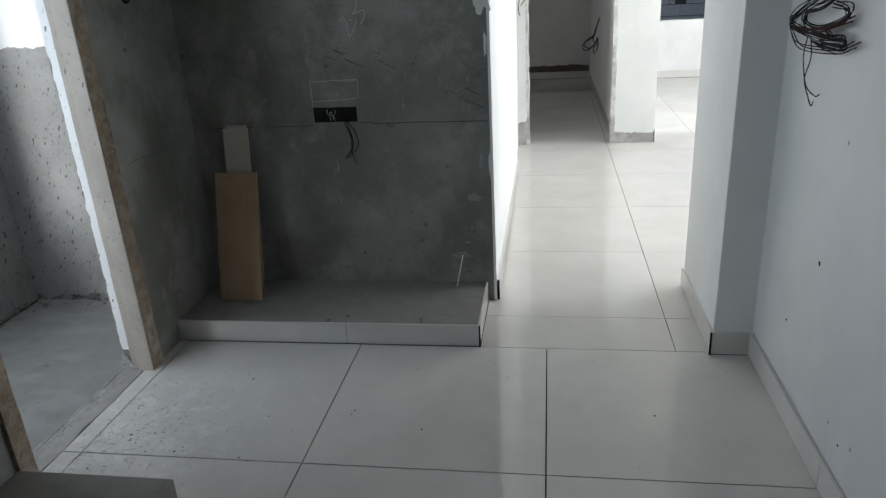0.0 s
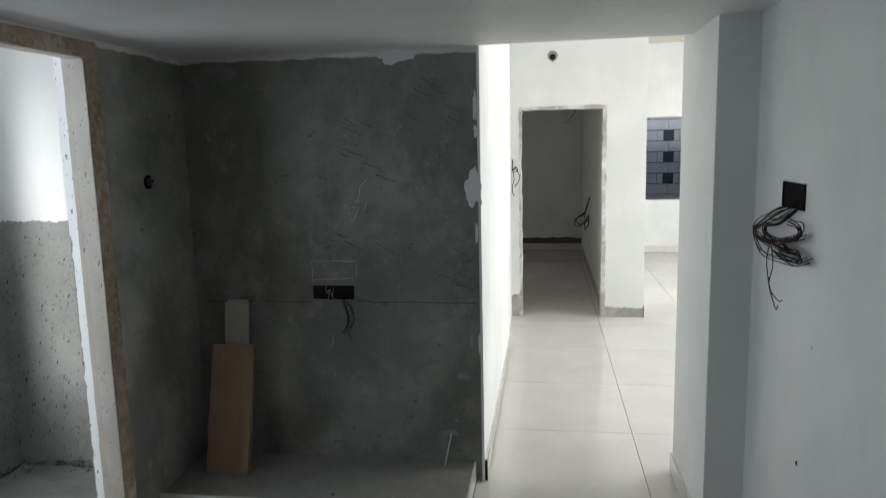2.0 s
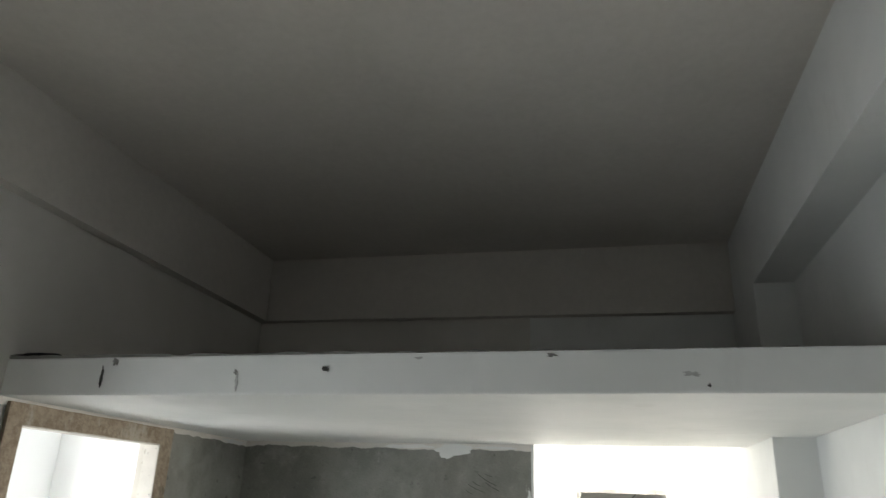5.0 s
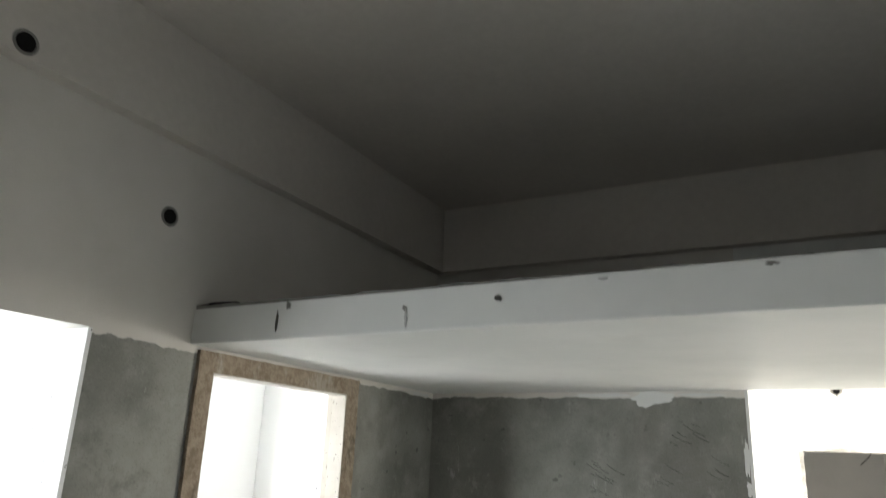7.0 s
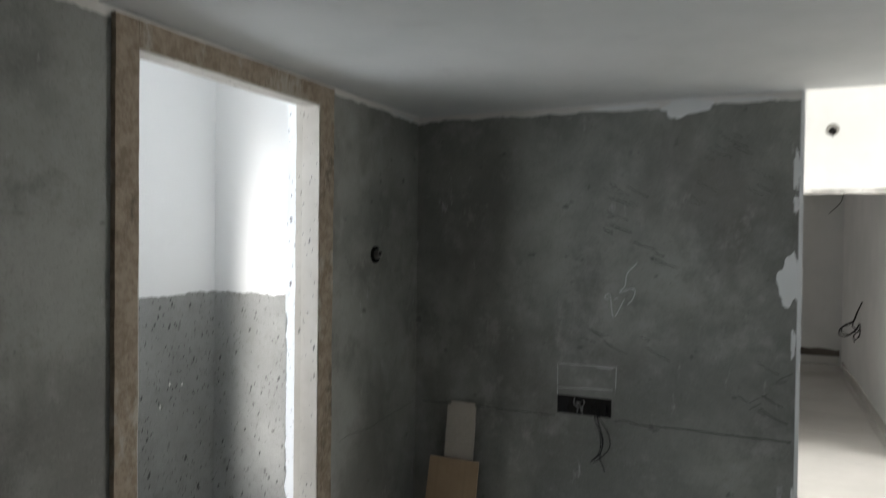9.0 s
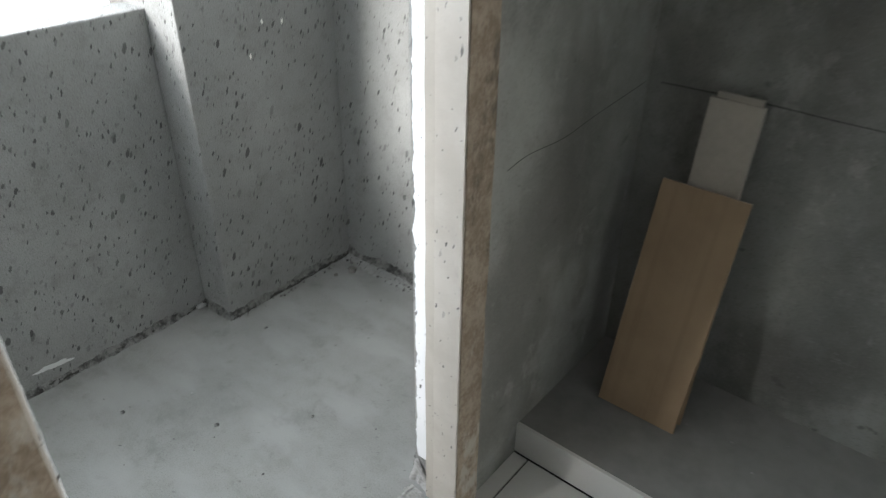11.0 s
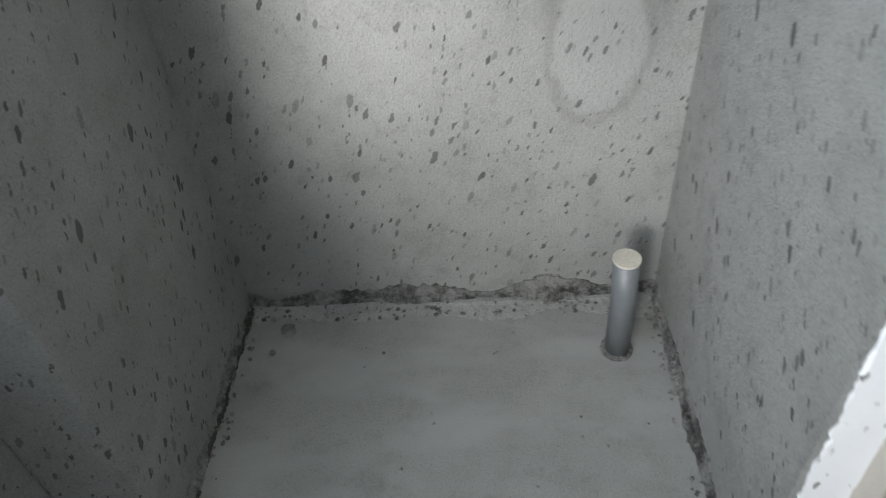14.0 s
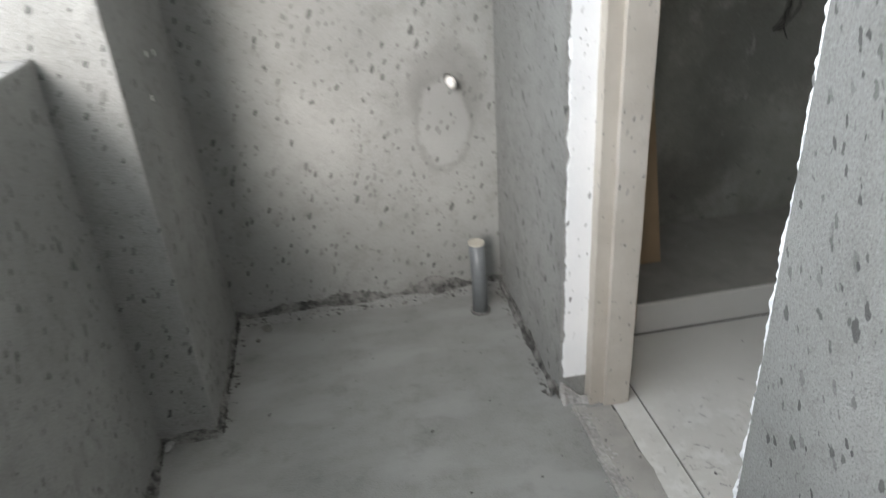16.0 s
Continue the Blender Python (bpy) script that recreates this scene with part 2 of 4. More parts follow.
def cardboard_mat():
    k = Mat("brown corrugated card")
    rib, big = k.noise(70, 2, 0.4, k.stretch(1, 1, 0.02)), k.noise(5, 5)
    c = k.mix(k.ramp(big, 0, 1, 0.3, 0.7), (0.30, 0.21, 0.13), (0.37, 0.265, 0.165))
    c = k.mix(k.ramp(rib, 0, 0.3, 0.5, 0.7), c, (0.26, 0.18, 0.11))
    return k.done(c, 0.85, rib, 0.15, 0.002)


WHITE = white_paint()
DARK_WALL = painted_above("grey trowelled plaster with white above", 2.0, 0.05)
_k = Mat("grey trowelled plaster")
DARK = _k.done(*(lambda ch: (ch[0], 0.72, ch[1], 0.35, 0.004))(dark_cement(_k)))
SPATTER = spattered("spattered cement plaster", 1.275)
SPATTER_LOW = spattered("spattered cement plaster low", 9.0)
CEMENT_FLOOR = spattered("smooth cement floor", 9.0, True)
TILE = tile_glaze()
GROUT = plain("dark tile grout", (0.03, 0.028, 0.026), 0.9)
PATCH = splashed("pale plaster patch", (0.27, 0.27, 0.26), (0.34, 0.34, 0.325))
CREAM = splashed("cream concrete", (0.46, 0.42, 0.365), (0.56, 0.52, 0.465))
_k = Mat("stained brown concrete")
_a, _b, _c = _k.noise(5, 6, 0.75, _k.stretch(1, 1, 0.5)), _k.noise(30, 6, 0.75), _k.noise(120, 4)
_d = _k.mix(_k.ramp(_b, 0, 1, 0.35, 0.65), (0.21, 0.16, 0.11), (0.34, 0.275, 0.205))
_d = _k.mix(_k.ramp(_a, 0, 0.85, 0.52, 0.6), _d, (0.40, 0.36, 0.30))
_d = _k.mix(_k.ramp(_a, 0.7, 0, 0.34, 0.42), _d, (0.085, 0.065, 0.048))
BROWN = _k.done(_d, 0.85, _k.math("ADD", _b, _c), 0.5, 0.004)
PINK = splashed("pinkish rebate", (0.43, 0.39, 0.335), (0.52, 0.48, 0.42))
REVEAL = splashed("white gypsum reveal", (0.78, 0.79, 0.80), (0.84, 0.84, 0.84))
# mottled mortar; its dark end is deepened to paint shadow between lumps
_k = Mat("broken mortar with painted crevice shade")
_a, _b = _k.noise(26, 6, 0.75), _k.noise(140, 4)
CRUST = _k.done(_k.mix(_k.ramp(_a, 0, 1, 0.35, 0.62), (0.04, 0.039, 0.036), (0.25, 0.245, 0.232)), 0.95, _b, 1.0, 0.012)
SMEAR = plain("thin cement smear", (0.23, 0.23, 0.22), 0.9, 0.2)
LUMP = plain("grey broken plaster", (0.17, 0.165, 0.15), 0.95, 0.45, 40, 0.8)
BARE = plain("bare brown mortar", (0.13, 0.112, 0.095), 0.95, 0.4, 18, 0.8)
RUBBLE = plain("pale mortar rubble", (0.33, 0.32, 0.305), 0.95, 0.45, 22, 0.8)
PLATFORM = plain("dusty grey screed", (0.22, 0.215, 0.20), 0.75, 0.2, 2.5)
CEILING = plain("grey white ceiling", (0.62, 0.585, 0.54), 0.85, 0.06, 6)
CARD = cardboard_mat()
CARD_PALE = plain("pale grey card", (0.42, 0.38, 0.32), 0.85, 0.1)
BLACK = plain("black insulation and bore shade", (0.010, 0.009, 0.009), 0.7, 0.3, spec=0.15)
RED = plain("dull red insulation", (0.07, 0.014, 0.014), 0.7, 0.3, spec=0.15)
CRACK = plain("dark crack and gap shade", (0.06, 0.058, 0.053), 0.95, 0.5, 30, spec=0.1)
DUSTY = splashed("dusty mortar strip", (0.27, 0.26, 0.24), (0.37, 0.355, 0.33))
NEAR_BLACK = plain("near-black recess shade and specks", (0.014, 0.013, 0.012), 0.95, 0.4, spec=0.05)
PVC = plain("grey plastic pipe", (0.125, 0.135, 0.14), 0.45, 0.12)
CAP = plain("cream paper cap", (0.48, 0.45, 0.38), 0.8, 0.25, 30)
BRASS = plain("plastered white plug", (0.72, 0.70, 0.66), 0.6, 0.15)
STEEL = plain("dull metal", (0.25, 0.24, 0.22), 0.4, 0.2, metal=0.8)
CHALK = plain("white chalk", (0.5, 0.5, 0.48), 0.95, 0.1)
PENCIL = plain("dark scratch", (0.045, 0.045, 0.04), 0.9, 0.1)
JAGGED = splashed("broken white plaster", (0.30, 0.29, 0.27), (0.74, 0.73, 0.71))
BLOCK = plain("grey concrete block", (0.47, 0.49, 0.53), 0.9, 0.2, 4)
BLOCK_JOINT = plain("dark block mortar", (0.06, 0.065, 0.075), 0.95, 0.2)

# ---- mesh helpers ----


def box(bm, x0, x1, y0, y1, z0, z1, bevel=0.0):
    made = bmesh.ops.create_cube(bm, size=1)["verts"]
    for v in made:
        v.co = Vector((x0 + (v.co.x + 0.5) * (x1 - x0), y0 + (v.co.y + 0.5) * (y1 - y0), z0 + (v.co.z + 0.5) * (z1 - z0)))
    if bevel:
        edges = {e for v in made for e in v.link_edges}
        bmesh.ops.bevel(bm, geom=list(edges), offset=bevel, segments=2, affect="EDGES", profile=0.6)
    return bm


def boxes(*rows, bevel=0.0):
    bm = bmesh.new()
    for row in rows:
        box(bm, *row, bevel=bevel)
    return bm


def rough_bar(x0, x1, y0, y1, z0, z1, axis, steps, jitter, seed=0.0, scale=9.0):
    """A long bar whose edges are uneven along one axis."""
    bm = bmesh.new()
    lo, hi = ((x0, x1), (y0, y1), (z0, z1))[axis]
    rings = []
    for i in range(steps + 1):
        s = lo + (hi - lo) * i / steps
        others = [r for k, r in enumerate(((x0, x1), (y0, y1), (z0, z1))) if k != axis]
        ring = []
        for n, (a, b) in enumerate(((0, 0), (1, 0), (1, 1), (0, 1))):
            p = [others[0][a], others[1][b]]
            for j in (0, 1):
                p[j] += (jitter if isinstance(jitter, float) else jitter[j]) * (noise.noise((s * scale, n * 7.3 + seed, j * 3.1)) + 0.5 * noise.noise((s * scale * 4, n * 5.1, j + seed)))
            p.insert(axis, s)
            ring.append(bm.verts.new(p))
        rings.append(ring)
    for a, b in zip(rings, rings[1:]):
        for n in range(4):
            bm.faces.new((a[n], a[(n + 1) % 4], b[(n + 1) % 4], b[n]))
    bm.faces.new(rings[0])
    bm.faces.new(rings[-1])
    bmesh.ops.recalc_face_normals(bm, faces=bm.faces)
    return bm


def tube(points, radius, sides=6, bm=None):
    """A round wire or pipe along points."""
    bm = bm or bmesh.new()
    pts = [Vector(p) for p in points]
    rings, ref = [], Vector((0.31, 0.22, 0.92))
    for i, p in enumerate(pts):
        d = (pts[min(i + 1, len(pts) - 1)] - pts[max(i - 1, 0)]).normalized()
        u = d.cross(ref)
        u = (u if u.length > 1e-3 else d.cross(Vector((1, 0, 0)))).normalized()
        v = d.cross(u)
        rings.append([bm.verts.new(p + radius * (math.cos(a) * u + math.sin(a) * v)) for a in (2 * math.pi * k / sides for k in range(sides))])
    for a, b in zip(rings, rings[1:]):
        for n in range(sides):
            bm.faces.new((a[n], a[(n + 1) % sides], b[(n + 1) % sides], b[n]))
    bm.faces.new(rings[0])
    bm.faces.new(rings[-1])
    bmesh.ops.recalc_face_normals(bm, faces=bm.faces)
    return bm


def smooth_path(points, steps=8):
    """Catmull-Rom through points."""
    p = [Vector(q) for q in points]
    p = [2 * p[0] - p[1], *p, 2 * p[-1] - p[-2]]
    out = []
    for a, b, c, d in zip(p, p[1:], p[2:], p[3:]):
        for i in range(steps):
            t = i / steps
            out.append(0.5 * (2 * b + (c - a) * t + (2 * a - 5 * b + 4 * c - d) * t * t + (3 * b - 3 * c + d - a) * t ** 3))
    return out + [p[-2]]


def blob(bm, center, u, v, ru, rv, thick, seed, ragged=0.35, count=22):
    """A ragged flat patch lying in the plane of u and v."""
    c, u, v = Vector(center), Vector(u), Vector(v)
    w = u.cross(v).normalized() * thick
    lower, upper = [], []
    for i in range(count):
        a = 2 * math.pi * i / count
        r = 1 + ragged * (noise.noise((math.cos(a) * 1.7, math.sin(a) * 1.7, seed)) + 0.6 * noise.noise((math.cos(a) * 5, math.sin(a) * 5, seed + 4)))
        p = c + u * (ru * r * math.cos(a)) + v * (rv * r * math.sin(a))
        lower.append(bm.verts.new(p))
        upper.append(bm.verts.new(p + w))
    bm.faces.new(upper)
    bm.faces.new(list(reversed(lower)))
    for i in range(count):
        j = (i + 1) % count
        bm.faces.new((lower[i], lower[j], upper[j], upper[i]))
    return bm


def link(name, bm, material, smooth=False):
    mesh = bpy.data.meshes.new(name)
    bm.to_mesh(mesh)
    bm.free()
    mesh.materials.append(material)
    if smooth:
        for f in mesh.polygons:
            f.use_smooth = True
    return new(name, mesh)


def part(name, bm, material, parent, label="", smooth=False):
    ob = link(name, bm, material, smooth)
    ob.parent = parent
    ob.matrix_parent_inverse = parent.matrix_world.inverted()
    if label:
        ob["label"] = label
    return ob


def structure(name, bm, material, label, category):
    return tagged(link(name, bm, material), label, category, kind="structure")


def thing(name, at, label, category, group=""):
    ob = new(name)
    ob.empty_display_size = 0.05
    ob.location = at
    bpy.context.view_layer.update()
    return tagged(ob, label, category, group)


# ---- measures ----
XL, XR = -1.362, 1.085          # dining side walls
YB = 0.457                      # back plaster wall
ZS, ZT = 2.022, 2.13            # loft slab, under and upper side
YS = -1.062                     # loft slab's front edge
ZC, ZB = 2.935, 2.61            # ceiling, beam soffits
XP = 0.938                      # pillar and passage right face
XC = 0.042                      # passage left face
YF = 3.745                      # far wall
DJ, NJ = -0.26, -0.965         # clear opening of the utility door
XU, YU, XCOL, XREC = -1.503, 0.404, -2.377, -2.515   # utility: inner faces
YCOL = -0.128
REAR = -6.0

# ---- structure: floors ----
structure("floor_1", boxes((-2.2, 5.0, REAR, 8.2, -0.12, -0.006)), GROUT, "dark grout bed under cream floor tiles", "floor")
structure("floor_2", boxes((-3.0, XL - 0.045, -3.0, YU, -0.12, 0.0)), CEMENT_FLOOR, "bare smooth grey cement floor of the utility balcony", "floor")
structure("floor_threshold", rough_bar(XL - 0.108, XL - 0.032, NJ, DJ, -0.05, 0.0014, 1, 140, (0.012, 0.001), 2, 14), DUSTY, "broken mortar strip at the utility doorway", "threshold")

# glowing panel added beyond the balcony to whiten the view outside
_k = Mat("white sky glow")
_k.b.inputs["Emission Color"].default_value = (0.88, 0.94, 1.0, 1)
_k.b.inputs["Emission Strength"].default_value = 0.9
structure("backdrop", boxes((-9.1, -9.0, -16, 14, -6, 5)), _k.done((0.7, 0.72, 0.75), 0.9), "glowing white panel beyond the balcony", "backdrop")

# ---- structure: walls ----
structure("wall_back", boxes((XL - 0.14, XC - 0.012, YB, YB + 0.13, 0.0, ZC)), DARK_WALL, "dark grey trowelled plaster wall with white scraps", "wall")
structure("wall_left", boxes(
    (XU, XL, DJ + 0.06, YB, 0.0, ZC),
    (XU, XL, NJ - 0.06, DJ + 0.06, 2.01, ZC),
    (XU, XL, -1.395, NJ - 0.06, 0.0, ZC),
    (XU, XL, -1.9, -1.395, 2.014, ZC), (XU, XL, -1.9, -1.395, 0.0, 0.95),
    (XU, XL, -2.1, -1.9, 0.0, ZC),
    # unseen opening added for the dining fill lamp
    (XU, XL, -2.9, -2.1, 2.014, ZC), (XU, XL, -2.9, -2.1, 0.0, 0.95),
    (XU, XL, REAR, -2.9, 0.0, ZC)), DARK_WALL, "grey plaster wall, white above the lintel line", "wall")
structure("jamb_plaster_1", boxes((XU - 0.0005, XL - 0.08, -0.2105, -0.18, 0.0, 2.0)), SPATTER_LOW, "grey plaster return beside the door frame", "wall")
structure("jamb_plaster_2", boxes((XU - 0.0005, XL - 0.08, -1.03, -0.943, 0.0, 2.0)), SPATTER_LOW, "grey plaster return beside the door frame", "wall")
structure("wall_right", boxes((XR, XR + 0.14, REAR, -0.012, 0.0, ZC)), WHITE, "white putty wall with grey smears", "wall")
structure("pillar", boxes((XP, XR + 0.14, -0.012, 0.64, 0.0, ZC), bevel=0.004), WHITE, "white square pillar at the passage", "pillar")
structure("wall_passage_left", boxes((XC - 0.012, XC, YB - 0.004, 2.74, 0.0, ZC), (XC - 0.14, XC - 0.03, YB + 0.132, YF, 0.0, ZC)), WHITE, "white passage wall", "wall")
structure("wall_far", boxes(
    (XC - 0.14, 0.098, YF, YF + 0.13, 0.0, ZC), (0.845, 1.21, YF, YF + 0.13, 0.0, ZC), (0.098, 0.845, YF, YF + 0.13, 1.9, ZC)),
    WHITE, "white wall with an unframed doorway", "wall")
structure("wall_bedroom_right", boxes((0.857, 1.21, YF + 0.13, 7.7, 0.0, ZC)), WHITE, "white bedroom wall", "wall")
structure("wall_bedroom_left", boxes((-2.2, -2.1, YF + 0.13, 8.0, 0.0, ZC), (-2.2, XC - 0.14, YF, YF + 0.13, 0.0, ZC)), WHITE, "white bedroom wall", "wall")
structure("wall_bedroom_back", boxes((-2.2, 1.21, 7.9, 8.03, 0.0, ZC)), WHITE, "white bedroom end wall with bare mortar at its foot", "wall")
structure("wall_living_far", boxes(
    (1.21, 5.0, 7.62, 7.75, 0.0, 0.76), (1.21, 5.0, 7.62, 7.75, 1.93, ZC), (3.0, 5.0, 7.62, 7.75, 0.76, 1.93), (1.21, 1.35, 7.62, 7.75, 0.76, 1.93)),
    WHITE, "white wall with an open window", "wall")
structure("wall_living_near", boxes((XR + 0.14, 5.0, 0.5, 0.64, 0.0, ZC)), WHITE, "white living room wall", "wall")
structure("wall_living_right", boxes((4.86, 5.0, 0.64, 7.62, 0.0, 0.3), (4.86, 5.0, 0.64, 7.62, 2.6, ZC), (4.86, 5.0, 0.64, 1.1, 0.3, 2.6), (4.86, 5.0, 5.3, 7.62, 0.3, 2.6)),
          WHITE, "white living room wall with a wide opening", "wall")
structure("wall_rear", boxes((XU, XR + 0.14, REAR - 0.14, REAR, 0, ZC)), WHITE, "white rear wall", "wall")
structure("wall_utility_back", boxes((-2.7, XU, YU, YU + 0.03, 0.0, ZC)), SPATTER, "cement plaster wall spattered with mortar, white above", "wall")
structure("wall_utility_door", boxes(
    (XU - 0.012, XU - 0.001, -0.2105, YU, 0.0, ZC), (XU - 0.012, XU - 0.001, -1.395, -0.943, 0.0, ZC),
    (XU - 0.012, XU - 0.001, -0.942, -0.2115, 2.012, ZC), (XU - 0.012, XU - 0.001, -1.9, -1.395, 0.0, 0.95), (XU - 0.012, XU - 0.001, -1.9, -1.395, 2.014, ZC), (XU - 0.012, XU - 0.001, -2.1, -1.9, 0.0, ZC)),
    SPATTER, "grey cement plaster beside the doorway", "wall")
structure("column", boxes((-2.7, XCOL, YCOL, YU, 0.0, ZC), bevel=0.006), SPATTER, "plastered concrete column in the balcony corner", "column")
structure("parapet", boxes((-2.63, XREC, -2.75, YCOL, 0.0, 0.952), bevel=0.006), SPATTER_LOW, "cement plastered parapet under the open balcony side", "wall")
# lintel, plus an unseen pier added past y -2.75 to limit the sun
structure("wall_utility_outer", boxes((-2.63, XREC, -2.75, YCOL, 2.42, ZC), (-2.63, XREC, -3.1, -2.75, 0.0, ZC)), SPATTER, "cement plaster lintel over the balcony opening", "wall")
structure("wall_utility_end", boxes((-2.63, XU - 0.0005, -3.1, -3.0, 0.0, ZC)), SPATTER, "cement plaster end wall", "wall")


def slab_mesh():
    """The loft slab, which rises a little towards the pillar side."""
    bm = boxes((XL, XR, YS, YB + 0.01, ZS, ZT), bevel=0.006)
    for v in bm.verts:
        v.co.z += 0.014 * (v.co.x - XL) / (XR - XL) - 0.002
    return bm


# ---- structure: ceilings, beams, loft ----
structure("ceiling_1", boxes((-2.7, 5.0, REAR - 0.14, 8.1, ZC, ZC + 0.12)), CEILING, "plain off-white concrete ceiling", "ceiling")
structure("beam_back", boxes((XL + 0.05, XP, YB - 0.05, YB, ZB, ZC)), CEILING, "shallow painted beam above the loft", "beam")
structure("beam_left", boxes((XL, XL + 0.05, REAR, YB, ZB, ZC)), CEILING, "shallow painted beam on the side wall", "beam")
structure("beam_right", boxes((XP, XR, REAR, -0.012, ZB, ZC)), WHITE, "white beam along the side wall", "beam")
structure("wall_over_passage", boxes((XC - 0.012, XP, YB, YB + 0.13, ZT, ZC)), WHITE, "wall above the passage opening", "wall")
loft = structure("loft_slab", slab_mesh(), WHITE, "white painted concrete loft slab with a chipped edge", "loft")

# ---- doorway of the utility ----
frame_thing = thing("door_frame", (XL - 0.03, -0.6, 0), "cream precast concrete door frame with brown stained face", "door frame")
X0, X1, X2 = XL + 0.014, XL - 0.022, XL - 0.052
part("jamb", rough_bar(X1, X0, DJ, DJ + 0.076, 0.0, 2.01, 2, 60, 0.0022, 1), BROWN, frame_thing, "brown stained jamb face")
part("jamb", rough_bar(X1, X0, NJ - 0.062, NJ, 0.0, 2.01, 2, 60, 0.0022, 5), BROWN, frame_thing, "brown stained jamb face")
part("head", rough_bar(X1, X0, NJ, DJ, 1.948, 2.01, 1, 30, 0.0022, 7), BROWN, frame_thing, "brown stained head")
part("reveal", rough_bar(X2, X0 - 0.003, DJ - 0.004, DJ + 0.05, 0.0, 1.95, 2, 60, 0.0015, 9), CREAM, frame_thing, "cream concrete reveal")
part("reveal", rough_bar(X2, X0 - 0.003, NJ - 0.05, NJ + 0.004, 0.0, 1.95, 2, 60, 0.0015, 11), CREAM, frame_thing, "cream concrete reveal")
part("reveal", rough_bar(X2, X0 - 0.003, NJ, DJ, 1.944, 2.0, 1, 30, 0.0015, 13), CREAM, frame_thing, "cream concrete reveal")
part("stop", rough_bar(X2 - 0.034, X2, DJ + 0.01, DJ + 0.06, 0.0, 1.96, 2, 50, 0.002, 15), PINK, frame_thing)
part("stop", rough_bar(X2 - 0.034, X2, NJ - 0.06, NJ - 0.01, 0.0, 1.96, 2, 50, 0.002, 17), PINK, frame_thing)
structure("trim_1", rough_bar(XU - 0.003, X2 - 0.03, -0.2145, -0.2095, 0.07, 2.0, 2, 420, (0.009, 0.0003), 21, 22), REVEAL, "white gypsum patching beside the door frame", "trim")
structure("trim_2", rough_bar(XU - 0.011, X2 - 0.03, -0.944, -0.939, 0.0, 2.0, 2, 420, (0.008, 0.0003), 23, 26), REVEAL, "white gypsum patching beside the door frame", "trim")
structure("trim_3", rough_bar(XU - 0.014, X2 - 0.03, -1.03, -0.19, 1.975, 2.012, 1, 60, 0.004, 25), REVEAL, "white gypsum under the lintel", "trim")
structure("trim_4", boxes((XU - 0.014, XL + 0.002, -1.4, -1.388, 0.95, 2.012)), REVEAL, "white reveal of the side window", "trim")

# ---- raised platform in the alcove ----
plat = thing("platform", (-0.68, 0.2, 0), "raised grey screed platform edged with cream tile strips", "platform")
part("screed", boxes((XL, -0.008, 0.01, YB, -0.01, 0.096)), PLATFORM, plat, "dusty grey cement top")
part("tile_strip", boxes((XL, -0.583, 0.0, 0.01, 0.004, 0.1), bevel=0.001), TILE, plat)
part("tile_strip", boxes((-0.58, -0.001, 0.0, 0.01, 0.004, 0.1), bevel=0.001), TILE, plat)
part("tile_strip", boxes((-0.008, 0.001, 0.012, YB - 0.006, 0.001, 0.1), bevel=0.001), TILE, plat)
part("corner_gap", boxes((-0.003, 0.004, -0.003, 0.003, 0.0, 0.1)), BLACK, plat, "black open joint at the corner")
block = thing("low_platform", (-1.1, -1.5, 0), "low bare concrete platform beside the doorway", "platform")
part("slab", boxes((XL, -0.836, -2.2, -1.02, -0.01, 0.1), bevel=0.008), PLATFORM, block)

# ---- skirting ----


def skirting(name, rows, label="cream tile skirting with a thin joint"):
    ob = thing(name, (rows[0][0], rows[0][2], 0), label, "skirting")
    ob["kind"] = "structure"
    for r in rows:
        part("skirting_tile", boxes((*r, 0.0035, 0.1), bevel=0.001), TILE, ob)
        part("joint", boxes((r[0] + 0.002, r[1] - 0.002, r[2] + 0.002, r[3] - 0.002, -0.004, 0.006)), GROUT, ob, "dark open joint at the floor")
    return ob


skirting("baseboard_1", [(XR - 0.011, XR, -0.798, -0.024), (XR - 0.011, XR, -1.598, -0.802), (XR - 0.011, XR, -2.398, -1.602), (XR - 0.011, XR, -3.198, -2.402), (XR - 0.011, XR, -3.998, -3.202)])
skirting("baseboard_2", [(XP - 0.008, XR - 0.012, -0.022, -0.012)])
skirting("baseboard_3", [(XP - 0.011, XP, -0.02, 0.29), (XP - 0.011, XP, 0.294, 0.65)])
skirting("baseboard_4", [(XC, XC + 0.01, YB + 0.02, 1.09), (XC, XC + 0.01, 1.094, 1.89), (XC, XC + 0.01, 1.894, 2.75)])
skirting("baseboard_5", [(-0.9, -0.02, 7.888, 7.899), (-0.016, 0.845, 7.888, 7.899)])
skirting("baseboard_6", [(0.846, 0.856, 3.9, 4.29), (0.846, 0.856, 4.294, 5.09), (0.846, 0.856, 5.094, 5.89), (0.846, 0.856, 5.894, 6.69), (0.846, 0.856, 6.694, 7.49)])
skirting("baseboard_7", [(1.212, 1.99, 7.608, 7.619), (1.994, 2.79, 7.608, 7.619), (2.794, 3.6, 7.608, 7.619)])
structure("trim_5", boxes((XP - 0.013, XP - 0.006, -0.025, -0.018, 0, 0.1)), BLACK, "black open joint at the pillar foot", "trim")
structure("trim_6", boxes((XC - 0.002, XC + 0.012, YB + 0.008, YB + 0.02, 0, 0.1)), BLACK, "black open joint at the passage corner", "trim")
structure("trim_7", boxes((1.207, 1.215, YF - 0.004, YF + 0.004, 0, 0.11)), BLACK, "black open joint at the wall end", "trim")

# ---- cards leaning in the alcove ----


